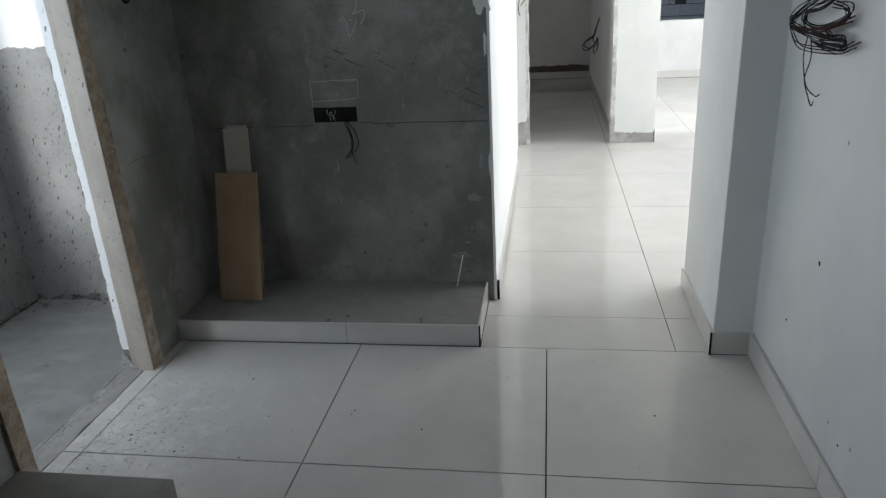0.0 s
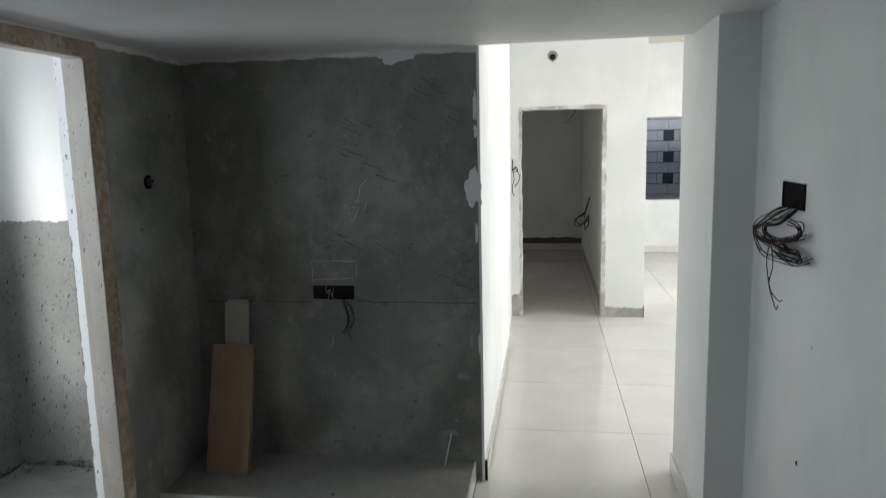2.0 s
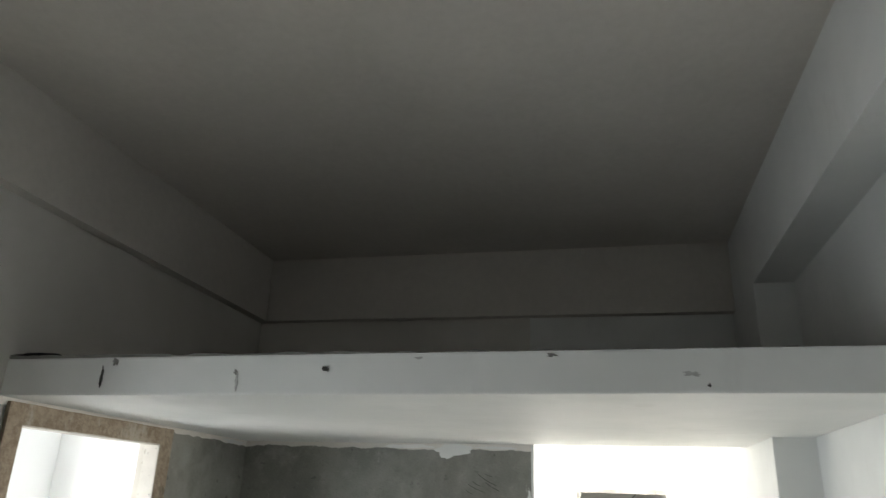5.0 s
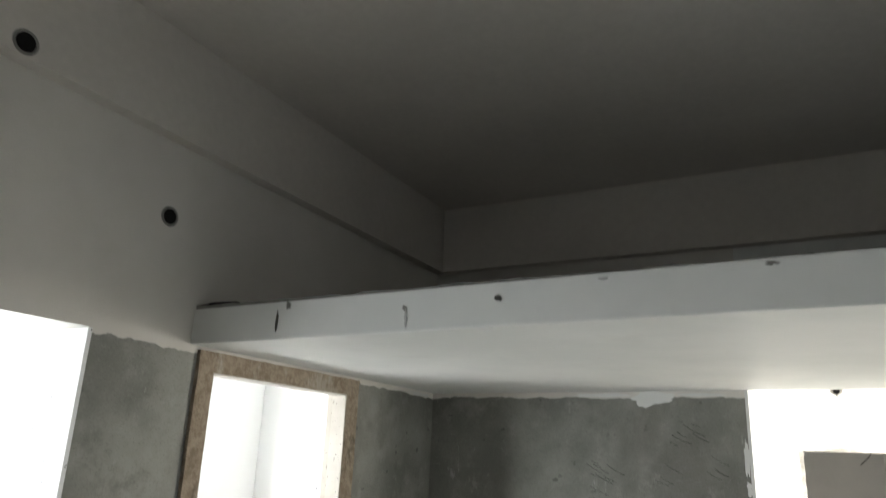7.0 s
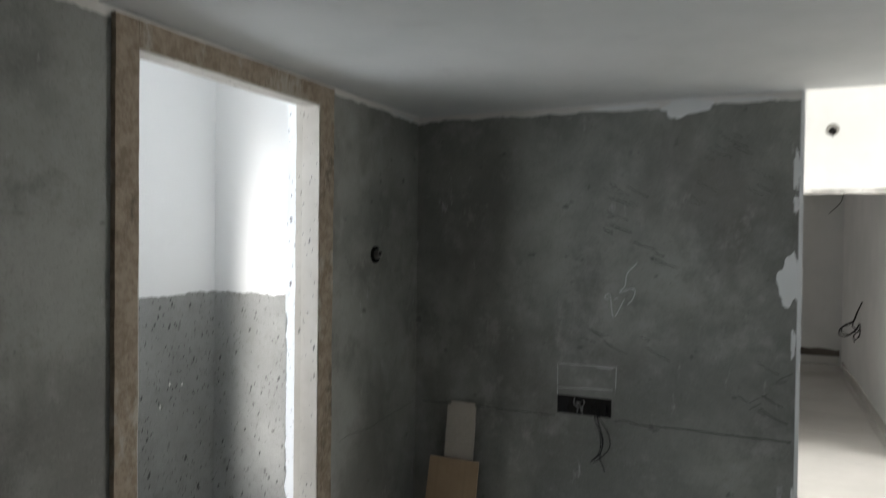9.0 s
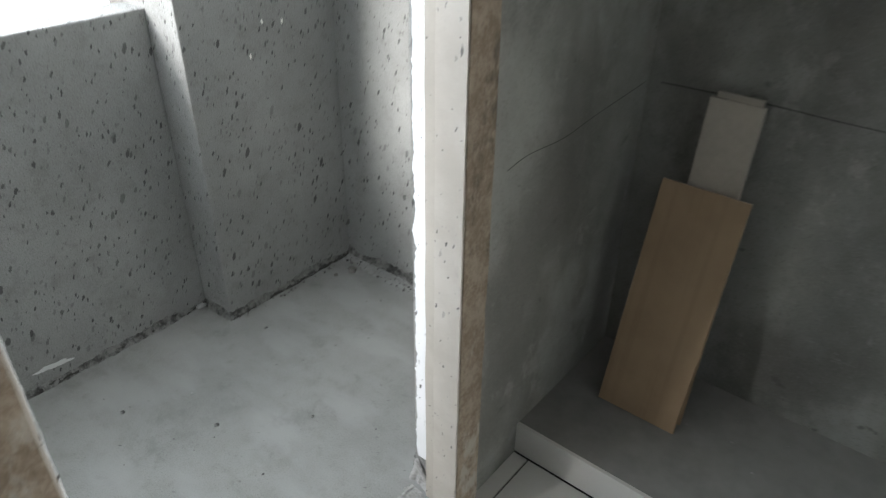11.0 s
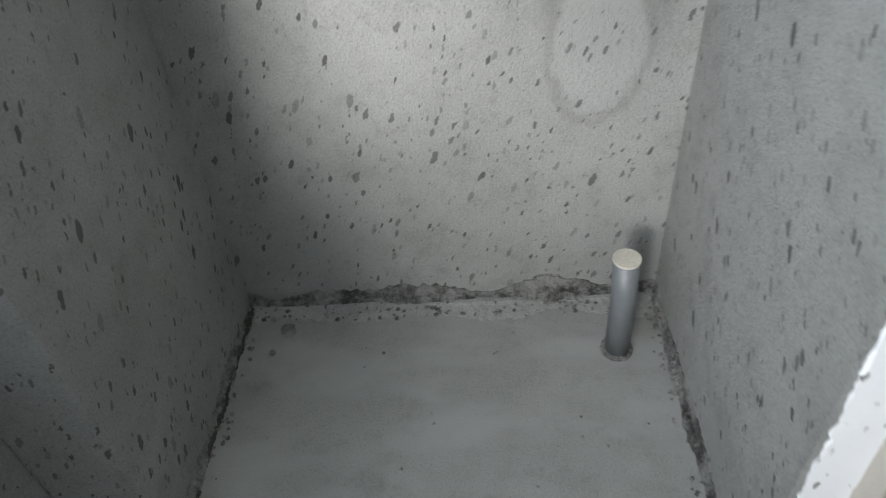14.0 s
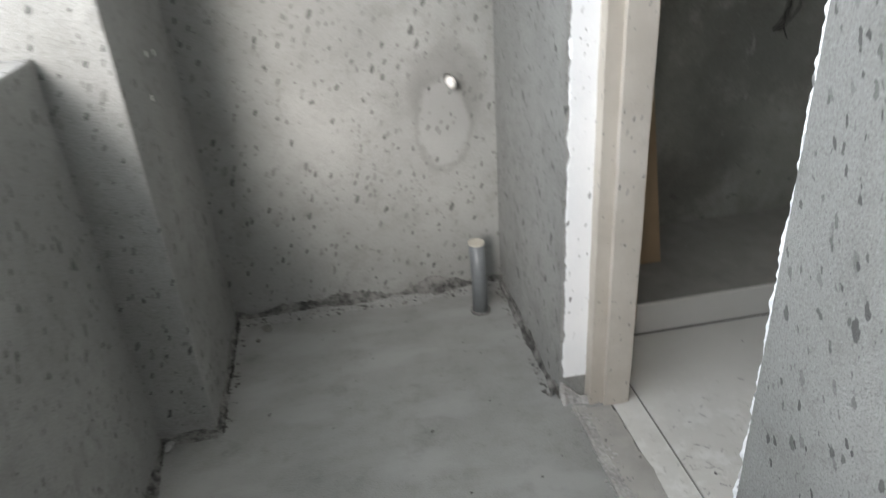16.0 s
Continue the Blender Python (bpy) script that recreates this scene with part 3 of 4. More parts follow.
def leaning_card(name, x0, x1, foot, top, height, z0, thick, material, label, lean=0.0):
    bm = boxes((x0, x1, -thick, 0.0, 0.0, height), bevel=0.0012)
    for v in bm.verts:
        v.co.x += lean * (v.co.z - height)
    ob = tagged(link(name, bm, material), label, "cardboard", "cards in the alcove")
    ob.matrix_world = pose(0, foot, z0, -math.degrees(math.asin((top - foot) / height)), 0, 0)
    return ob


leaning_card("cardboard_sheet", -1.252, -1.046, 0.222, 0.378, 0.6, 0.098, 0.006, CARD, "brown cardboard sheet leaning in the alcove")
leaning_card("cardboard_sheet", -1.24, -1.056, 0.262, 0.4, 0.58, 0.098, 0.006, CARD, "brown cardboard sheet behind another sheet", -0.018)
leaning_card("cardboard_strip", -1.2, -1.08, 0.31, 0.428, 0.785, 0.098, 0.008, CARD_PALE, "narrow pale card strip leaning on the plaster")
leaning_card("cardboard_strip", -1.19, -1.09, 0.33, 0.44, 0.795, 0.098, 0.008, CARD_PALE, "narrow pale card strip leaning on the plaster")

# ---- wiring ----


def wire(parent, points, radius=0.0016, material=None, name="wire", label=""):
    return part(name, tube(smooth_path(points), radius, 6), material or BLACK, parent, label, smooth=True)


def recess_box(name, at, x0, x1, y0, y1, z0, z1, label):
    """An open electrical recess: a near-black plate paints its shaded inside, rims proud of the plaster."""
    ob = thing(name, at, label, "wall box")
    part("cavity", boxes((x0, x1, y0, y1, z0, z1)), NEAR_BLACK, ob, "near-black plate shading the recess")
    return ob


sw = recess_box("switch_recess", (XR, -0.43, 1.42), XR - 0.002, XR + 0.002, -0.508, -0.325, 1.386, 1.458, "open square switch recess with a hanging wire bundle")
for z0, z1, y0, y1 in ((1.458, 1.462, -0.512, -0.321), (1.382, 1.386, -0.512, -0.321), (1.386, 1.458, -0.326, -0.321), (1.386, 1.458, -0.512, -0.507)):
    part("rim", rough_bar(XR - 0.006, XR + 0.002, y0, y1, z0, z1, 1 if y1 - y0 > 0.1 else 2, 16, 0.0012), NEAR_BLACK, sw)
BX = XR - 0.028
bundle = [
    ((XR, -0.46, 1.40), (BX, -0.40, 1.372), (BX, -0.32, 1.356), (BX, -0.163, 1.308), (BX, -0.114, 1.27), (BX, -0.155, 1.229), (BX, -0.225, 1.207), (BX, -0.365, 1.209), (BX, -0.521, 1.221)),
    ((XR, -0.5, 1.40), (BX - 0.01, -0.432, 1.34), (BX - 0.02, -0.326, 1.318), (BX - 0.01, -0.293, 1.284), (BX, -0.39, 1.277), (BX, -0.553, 1.308), (BX, -0.564, 1.336), (BX, -0.465, 1.346)),
    ((BX, -0.126, 1.265), (BX - 0.01, -0.296, 1.269), (BX - 0.01, -0.459, 1.286), (BX, -0.567, 1.32)),
    ((BX, -0.114, 1.267), (BX - 0.015, -0.257, 1.261), (BX - 0.01, -0.392, 1.263), (BX, -0.482, 1.255), (BX, -0.445, 1.267)),
    ((BX, -0.289, 1.253), (BX, -0.268, 1.2), (BX, -0.288, 1.147), (BX, -0.326, 1.105), (BX, -0.406, 1.09), (BX, -0.441, 1.1)),
    ((BX, -0.309, 1.252), (BX, -0.334, 1.192), (BX, -0.302, 1.125), (BX, -0.351, 1.079), (BX, -0.384, 1.058), (BX, -0.4, 1.074)),
    ((XR, -0.44, 1.395), (BX, -0.36, 1.36), (BX, -0.186, 1.304), (BX, -0.136, 1.273), (BX, -0.298, 1.257), (BX, -0.43, 1.253), (BX, -0.562, 1.26), (BX, -0.55, 1.242), (BX, -0.397, 1.237)),
    ((BX, -0.321, 1.239), (BX, -0.398, 1.232), (BX, -0.519, 1.232), (BX, -0.623, 1.263))]
for n, line in enumerate(bundle):
    for k in range(1 if n in (4, 5) else 3 if n in (0, 7) else 6):
        shift = Vector((random.uniform(-0.012, 0.008), random.uniform(-0.03, 0.03), random.uniform(-0.016, 0.016))) if k else Vector()
        pts = [Vector(p) + shift * (0.1 if q == 0 else 0.3 + random.random()) for q, p in enumerate(line)]
        wire(sw, pts, 0.0017, RED if n in (2, 3) and k % 2 == 0 else BLACK, label="dull red wire" if n in (2, 3) and k % 2 == 0 else "")

wb = recess_box("socket_recess", (-0.67, YB, 0.92), -0.766, -0.566, YB - 0.002, YB + 0.002, 0.886, 0.952, "open socket recess chased into dark plaster with wires")
# black plate paints the deep shade of the conduit mouth
part("shadow_box", boxes((-0.764, -0.725, YB - 0.003, YB, 0.888, 0.95)), BLACK, wb, "black patch shading the conduit mouth")
for n in range(9):
    x = random.uniform(-0.715, -0.58)
    wire(wb, [(x, YB, random.uniform(0.93, 0.948)), (x + random.uniform(-0.015, 0.015), YB - 0.006, 0.928), (x + random.uniform(-0.02, 0.02), YB - 0.007, 0.908), (x + random.uniform(-0.01, 0.01), YB, random.uniform(0.888, 0.9))], random.uniform(0.0015, 0.003), (PLATFORM, BLACK, NEAR_BLACK)[n % 3], "wire_stub")
for pts in (((-0.627, YB, 0.91), (-0.62, 0.435, 0.88), (-0.601, 0.44, 0.819), (-0.604, 0.44, 0.76), (-0.635, 0.44, 0.72)),
            ((-0.612, YB, 0.91), (-0.605, 0.43, 0.89), (-0.575, 0.43, 0.844), (-0.564, 0.43, 0.789), (-0.595, 0.43, 0.745), (-0.622, 0.43, 0.723)),
            ((-0.618, YB, 0.91), (-0.61, 0.435, 0.88), (-0.59, 0.44, 0.801), (-0.601, 0.44, 0.742), (-0.583, 0.44, 0.692)),
            ((-0.622, YB, 0.91), (-0.61, 0.43, 0.88), (-0.592, 0.43, 0.81), (-0.598, 0.43, 0.76), (-0.63, 0.43, 0.725))):
    wire(wb, pts, 0.0017)

pw = thing("passage_wires", (-0.02, YF - 0.02, 1.36), "thin loose wires hanging from the white passage wall", "wires")
for pts in (((0.03, 3.74, 1.36), (0.055, 3.71, 1.38), (0.09, 3.70, 1.32), (0.085, 3.71, 1.26), (0.05, 3.72, 1.21)),
            ((0.03, 3.74, 1.35), (0.03, 3.72, 1.46), (0.032, 3.72, 1.39)), ((0.03, 3.74, 1.35), (0.06, 3.70, 1.39), (0.075, 3.71, 1.36), (0.04, 3.72, 1.34)),
            ((0.03, 3.74, 1.36), (0.045, 3.71, 1.29), (0.03, 3.70, 1.215), (0.03, 3.71, 1.164), (0.042, 3.71, 1.13))):
    wire(pw, pts, 0.0035)
bw = thing("bedroom_wires", (0.857, 5.95, 0.9), "coil of black wire hanging on the bedroom wall", "wires")
for pts in (((0.857, 5.9, 0.95), (0.84, 5.92, 0.9), (0.83, 6.05, 0.82), (0.80, 6.1, 0.72), (0.70, 6.1, 0.66), (0.68, 6.1, 0.6), (0.73, 6.1, 0.57), (0.81, 6.0, 0.64), (0.84, 5.95, 0.72), (0.84, 5.9, 0.62), (0.82, 6.0, 0.56)),
            ((0.857, 5.92, 0.94), (0.82, 6.05, 0.80), (0.80, 6.1, 0.68), (0.84, 5.95, 0.66), (0.80, 6.0, 0.60), (0.81, 6.0, 0.53)),
            ((0.80, 6.05, 0.74), (0.72, 6.1, 0.68), (0.70, 6.1, 0.62), (0.76, 6.05, 0.6), (0.82, 6.0, 0.66))):
    wire(bw, pts, 0.006)
cw = thing("ceiling_wire", (0.78, 6.0, ZC), "thin dark wire hanging from the bedroom ceiling", "wire")
wire(cw, [(0.78, 6.0, ZC), (0.75, 6.0, 2.5), (0.686, 6.0, 2.05), (0.655, 6.0, 1.93), (0.56, 6.0, 1.83)], 0.004)
lp = thing("lamp_point", (0.39, YF - 0.005, 2.36), "bare wall lamp point with a dark conduit hole", "lamp point")
part("plate", tube([(0.39, YF, 2.36), (0.39, YF - 0.008, 2.36)], 0.045, 20), PLATFORM, lp)
# black disc on the plate paints the shade inside the hole
part("hole", tube([(0.39, YF - 0.004, 2.35), (0.39, YF - 0.012, 2.35)], 0.026, 16), BLACK, lp, "dark conduit hole")
part("wire", tube(smooth_path([(0.39, YF, 2.37), (0.385, YF - 0.03, 2.34), (0.392, YF - 0.02, 2.30)]), 0.003), BLACK, lp)

# ---- alcove details ----
kb = thing("pipe_outlet", (XL, 0.112, 1.47), "capped metal water outlet in the alcove plaster", "water outlet")
part("collar", tube([(XL, 0.112, 1.47), (XL + 0.006, 0.112, 1.47)], 0.03, 20), NEAR_BLACK, kb, "dark rough collar", True)
part("socket", tube([(XL, 0.112, 1.47), (XL + 0.022, 0.112, 1.472)], 0.017, 18), STEEL, kb, "dull metal socket")
# black disc on the socket end paints its shaded bore
part("bore", tube([(XL + 0.02, 0.112, 1.472), (XL + 0.0225, 0.112, 1.472)], 0.010, 14), BLACK, kb)


def chalk_line(ob, points, y=YB, r=0.0016, material=None):
    p = [(x, y - 0.0006, z) for x, z in points]
    part("stroke", tube(p if len(p) < 3 else smooth_path(p, 4), r, 5), material or CHALK, ob)


mk = thing("chalk_mark", (-0.53, YB, 1.35), "white chalk scribble on dark plaster", "chalk mark")
chalk_line(mk, ((-0.581, 1.317), (-0.595, 1.322), (-0.591, 1.334), (-0.576, 1.326), (-0.563, 1.253), (-0.526, 1.32)))
chalk_line(mk, ((-0.484, 1.451), (-0.518, 1.412), (-0.523, 1.371), (-0.543, 1.345), (-0.501, 1.36), (-0.489, 1.35), (-0.497, 1.321), (-0.514, 1.302)))
chalk_line(mk, ((-0.562, 1.318), (-0.549, 1.324)))
mk = thing("chalk_outline", (-0.65, YB, 1.01), "faint chalk rectangle above the socket recess", "chalk mark")
for a, b in (((-0.766, 0.952), (-0.767, 1.068)), ((-0.767, 1.068), (-0.55, 1.072)), ((-0.55, 1.072), (-0.552, 0.99)), ((-0.764, 0.979), (-0.563, 0.988)), ((-0.62, 1.066), (-0.56, 1.066))):
    chalk_line(mk, (a, b), r=0.001)
ck = thing("plaster_joint", (-0.5, YB, 0.875), "dark level line scored across the plaster", "plaster joint")
chalk_line(ck, ((-0.555, 0.877), (-0.51, 0.881), (-0.465, 0.872), (-0.304, 0.876), (-0.18, 0.873), (-0.056, 0.874), (0.02, 0.873)), r=0.0018, material=PENCIL)
chalk_line(ck, ((-1.33, 0.868), (-1.1, 0.873), (-0.95, 0.871), (-0.775, 0.872)), r=0.0012, material=PENCIL)
sl = thing("plaster_joint", (XL, 0.1, 0.845), "dark level line scored on the side plaster", "plaster joint")
part("stroke", tube(smooth_path([(XL, -0.12, 0.842), (XL, -0.05, 0.85), (XL, 0.08, 0.842), (XL, 0.2, 0.852), (XL, 0.44, 0.866)], 5), 0.0008, 5), PENCIL, sl)
part("stroke", tube(smooth_path([(XL, -1.38, 0.89), (XL, -1.3, 0.893), (XL, -1.2, 0.885), (XL, -1.04, 0.892)], 5), 0.0009, 5), PENCIL, sl)
scr = thing("trowel_scratches", (-0.5, YB, 1.4), "dark diagonal trowel scratches in the plaster", "scratches")
for k in range(44):
    x, z = random.choice(((-0.64, 1.17), (-0.47, 1.17), (-0.56, 1.72), (-0.3, 1.7), (-0.45, 1.5), (-0.1, 0.98), (-0.05, 1.1), (-0.22, 1.86), (-0.62, 1.6), (-0.12, 1.75)))
    x, z, d = x + random.uniform(-0.05, 0.05), z + random.uniform(-0.04, 0.04), random.choice((-1, -1, -0.6, 1.1 if x > -0.2 else -0.8))
    n = random.uniform(0.03, 0.085)
    chalk_line(scr, ((x, z), (x + n * 0.45, z + d * n * 0.3), (x + n, z + d * n * 0.55)), r=random.uniform(0.0008, 0.0015), material=PENCIL)
fl = thing("putty_flecks", (-0.1, YB, 1.5), "scraps of white putty on the edge of dark plaster", "putty scraps")
for n, (x, z, ru, rv) in enumerate(((0.012, 1.405, 0.042, 0.075), (0.02, 1.77, 0.010, 0.07), (0.022, 1.66, 0.008, 0.03), (0.02, 1.2, 0.007, 0.05), 
                                     (-0.32, 2.0, 0.08, 0.022), (-0.36, 1.985, 0.035, 0.022), (-0.55, 2.01, 0.12, 0.008), (-0.12, 2.01, 0.09, 0.006), (0.026, 0.68, 0.004, 0.06))):
    part("fleck", blob(bmesh.new(), (x, YB, z), (1, 0, 0), (0, 0, 1), ru, rv, 0.0018 + 0.0004 * n, n * 3.7, 0.45, 30), WHITE, fl)
part("fleck", blob(bmesh.new(), (XL, 0.33, 2.006), (0, 1, 0), (0, 0, 1), 0.09, 0.01, 0.002, 55, 0.6), WHITE, fl)
for n, (x, z, ru, rv) in enumerate(((-0.125, 0.235, 0.05, 0.016), (-0.35, 0.155, 0.05, 0.01), (-0.345, 0.215, 0.008, 0.006), (-0.05, 0.52, 0.03, 0.02), (-0.09, 0.3, 0.012, 0.006))):
    part("smear", blob(bmesh.new(), (x, YB, z), (1, 0, 0), (0, 0, 1), ru, rv, 0.0008, n * 2.9 + 40, 0.5, 34), SMEAR, fl, "thin pale cement smear")
st = tagged(link("plastic_strip", tube([(-0.142, 0.40, 0.099), (-0.13, 0.425, 0.16), (-0.114, 0.452, 0.238)], 0.003, 8), BRASS, True), "thin white plastic strip leaning on the plaster", "strip")


def crumbs(name, area, count, size, label, material, z=0.0, seed=1):
    rnd = random.Random(seed)
    bm = bmesh.new()
    for _ in range(count):
        x, y = rnd.uniform(area[0], area[1]), rnd.uniform(area[2], area[3])
        r = size * rnd.uniform(0.4, 1.3)
        made = bmesh.ops.create_icosphere(bm, subdivisions=1, radius=r)["verts"]
        for v in made:
            v.co = Vector((v.co.x * rnd.uniform(0.7, 1.3), v.co.y * rnd.uniform(0.7, 1.3), v.co.z * 0.6)) + Vector((x, y, z + r * 0.4))
    return tagged(link(name, bm, material), label, "debris", kind="stuff")


crumbs("mortar_crumbs", (XL + 0.03, -0.4, -0.95, -0.05), 26, 0.0032, "scattered mortar crumbs on the cream tiles", CRUST, 0, 3)
crumbs("mortar_crumbs", (-0.3, 1.0, -1.4, -0.1), 9, 0.003, "scattered mortar crumbs on the cream tiles", CRUST, 0, 4)
crumbs("mortar_crumbs", (-1.2, -0.1, 0.06, 0.4), 16, 0.0042, "scattered mortar crumbs on the grey platform", RUBBLE, 0.097, 5)
crumbs("mortar_crumbs", (-2.3, -1.55, -1.1, 0.35), 60, 0.003, "scattered mortar crumbs on the cement floor", CRUST, 0, 6)
for n, (x, y, r) in enumerate(((-0.59, 0.07, 0.009), (-0.665, 0.03, 0.008), (-0.26, 0.05, 0.006), (-0.25, 0.03, 0.005), (0.657, -0.459, 0.004))):
    bm = bmesh.new()
    bmesh.ops.create_icosphere(bm, subdivisions=2, radius=r)
    for v in bm.verts:
        v.co *= 1 + 0.35 * noise.noise(v.co * 90 + Vector((n, 0, 0)))
        v.co.z *= 0.55
    ob = tagged(link("mortar_lump", bm, CRUST), "small dark mortar lump on the floor", "debris", "mortar lumps")
    ob.location = (x, y, (0.097 if y > 0 else 0) + r * 0.45)

# ---- side wall and loft marks ----
FAINT = plain("faint putty seam", (0.56, 0.56, 0.545), 0.8, 0.12)
SMOKE = plain("grey putty seam", (0.42, 0.42, 0.41), 0.8, 0.1)
wc = thing("wall_crack", (XR, -1.25, 2.1), "thin wavy crack in the white side wall", "crack")
part("stroke", tube(smooth_path([(XR, -1.33, 2.38), (XR, -1.312, 2.306), (XR, -1.236, 2.177), (XR, -1.234, 2.115), (XR, -1.258, 2.043), (XR, -1.294, 1.961)], 6), 0.0028, 5), FAINT, wc)
for n, (hx, y, z) in enumerate(((XL, -1.206, 2.38), (XL + 0.05, -1.736, 2.645))):
    hb = thing("conduit_hole", (hx, y, z), "round dark conduit hole in the upper wall", "conduit hole", "conduit holes")
    # black disc on the wall face paints the hole's dark inside
    part("bore", tube([(hx - 0.002, y, z), (hx + 0.002, y, z)], 0.023 if n == 0 else 0.025, 20), BLACK, hb)
    part("rim", tube([(hx - 0.002, y, z), (hx + 0.0012, y, z)], 0.031 if n == 0 else 0.033, 20), PLATFORM, hb, "grey mortar rim")
sc = thing("slab_chips", (0, YS, 2.09), "dark chips and stains on the slab edge", "chips")
for n, (x, z, ru, rv) in enumerate(((-0.993, 2.115, 0.006, 0.010), (-1.029, 2.075, 0.0035, 0.022), (-0.607, 2.06, 0.0035, 0.017), (-0.612, 2.085, 0.004, 0.006), (-0.352, 2.094, 0.007, 0.009),
                                     (0.562, 2.078, 0.016, 0.005), (0.24, 2.124, 0.012, 0.004), (0.6, 2.05, 0.004, 0.005), (-0.1, 2.12, 0.01, 0.003))):
    part("chip", blob(bmesh.new(), (x, YS + 0.003, z), (1, 0, 0), (0, 0, 1), ru, rv, 0.0065, n * 5.1 + 9, 0.95, 26), (PLATFORM, CRACK, SMOKE)[n % 3], sc)
structure("trim_8", rough_bar(XL, XR, YS + 0.005, YS + 0.02, ZT - 0.004, ZT + 0.008, 0, 120, 0.007, 31, 12), PLATFORM, "rough dark top edge of the loft slab", "trim")
structure("trim_9", rough_bar(XR - 0.09, XR, YS + 0.01, YS + 0.03, ZT, ZT + 0.008, 0, 12, 0.006, 33), NEAR_BLACK, "dark mortar gap at the slab end", "trim")
structure("trim_10", rough_bar(XL, XL + 0.16, YS + 0.01, YS + 0.03, ZT, ZT + 0.014, 0, 16, 0.006, 35), NEAR_BLACK, "dark mortar gap at the slab end", "trim")

# ---- utility balcony ----


def crust(name, a, b, inward, high, wide, seed, material, label):
    """A lumpy mortar fillet where a wall meets the floor."""
    a, b, n = Vector((*a, 0)), Vector((*b, 0)), Vector((*inward, 0))
    steps = max(8, int((b - a).length / 0.0045))
    bm, rings = bmesh.new(), []
    for i in range(steps + 1):
        p = a.lerp(b, i / steps)
        s = (b - a).length * i / steps
        j = [noise.noise((s * 26, seed + q * 3.3, 0)) * 0.7 + noise.noise((s * 70, seed + q, 5)) * 0.55 for q in range(8)]
        some = max(0.3, 0.8 + 1.3 * noise.noise((s * 7, seed * 2, 8)))
        h, w = high * some * (1 + 0.5 * j[0]), wide * (0.4 + 0.6 * some) * (1 + 0.45 * j[1])
        prof = ((-0.004, -0.005), (-0.002, h), (w * 0.12 * (1 + j[2]), h * 0.92), (w * 0.25 * (1 + j[3] * 0.8), h * (0.5 + 0.35 * j[4])),
                (w * 0.55 * (1 + 0.5 * j[5]), h * (0.34 + 0.35 * j[6])), (w * 0.8, h * (0.12 + 0.15 * j[7])), (w, -0.004))
        rings.append([bm.verts.new(p + n * u + Vector((0, 0, v))) for u, v in prof])
    for r0, r1 in zip(rings, rings[1:]):
        for k in range(len(r0) - 1):
            bm.faces.new((r0[k], r0[k + 1], r1[k + 1], r1[k]))
    bmesh.ops.recalc_face_normals(bm, faces=bm.faces)
    return structure(name, bm, material, label, "mortar fillet")


crust("fillet_1", (XCOL, YU), (XU, YU), (0, -1), 0.04, 0.03, 1.0, CRUST, "rough dark mortar along the wall foot")
crust("fillet_2", (XCOL, YCOL - 0.01), (XCOL, YU), (1, 0), 0.03, 0.014, 4.0, CRUST, "rough dark mortar along the column foot")
crust("fillet_3", (XREC, -2.38), (XREC, YCOL), (1, 0), 0.02, 0.02, 7.0, CRUST, "rough dark mortar along the parapet foot")
crust("fillet_4", (XREC, YCOL), (XCOL, YCOL), (0, -1), 0.02, 0.018, 9.0, CRUST, "rough dark mortar at the column side")
crust("fillet_5", (XU - 0.012, YU), (XU - 0.012, -0.2), (-1, 0), 0.035, 0.016, 12.0, CRUST, "rough dark mortar along the door wall")
crust("fillet_6", (XCOL + 0.02, YU - 0.024), (XU, YU - 0.024), (0, -1), 0.012, 0.05, 15.0, SPATTER_LOW, "pale broken mortar along the wall foot")
crust("fillet_7", (XU - 0.012, -0.21), (XL - 0.06, -0.24), (0, -1), 0.06, 0.03, 18.0, RUBBLE, "mortar lump at the door frame foot")
crust("fillet_8", (XU + 0.012, -0.25), (XU + 0.012, -0.95), (1, 0), 0.009, 0.04, 21.0, RUBBLE, "crumbled mortar at the threshold")

# dark strips laid on the floor paint the shadow in the wall-foot gap
for n, (x0, x1, y0, y1) in enumerate(((XCOL + 0.004, XCOL + 0.012, YCOL, YU), (XREC + 0.004, XREC + 0.012, -2.38, YCOL))):
    structure("gap_%d" % (n + 1), rough_bar(x0, x1, y0, y1, -0.002, 0.004, 1, 160, (0.007, 0.011), 60 + n * 3, 26), CRACK, "dark strip shading the gap at the wall foot", "crack")

crumbs("mortar_rubble", (XCOL + 0.02, XU - 0.02, YU - 0.06, YU - 0.015), 190, 0.005, "broken mortar rubble along the wall foot", CRUST, 0, 11)
crumbs("mortar_rubble", (XU + 0.0, XU + 0.055, NJ + 0.02, DJ), 190, 0.0042, "broken mortar rubble at the doorway threshold", RUBBLE, 0, 12)
crumbs("mortar_rubble", (XU - 0.045, XU - 0.012, -0.2, YU - 0.02), 80, 0.0042, "broken mortar rubble along the door wall", CRUST, 0, 13)
crumbs("mortar_rubble", (XCOL + 0.005, XCOL + 0.035, YCOL, YU), 60, 0.004, "broken mortar rubble along the column foot", CRUST, 0, 14)
crumbs("mortar_rubble", (XL + 0.03, -0.95, -0.95, -0.5), 16, 0.0036, "dark dirt crumbs trodden over the doorway tiles", CRUST, 0, 15)

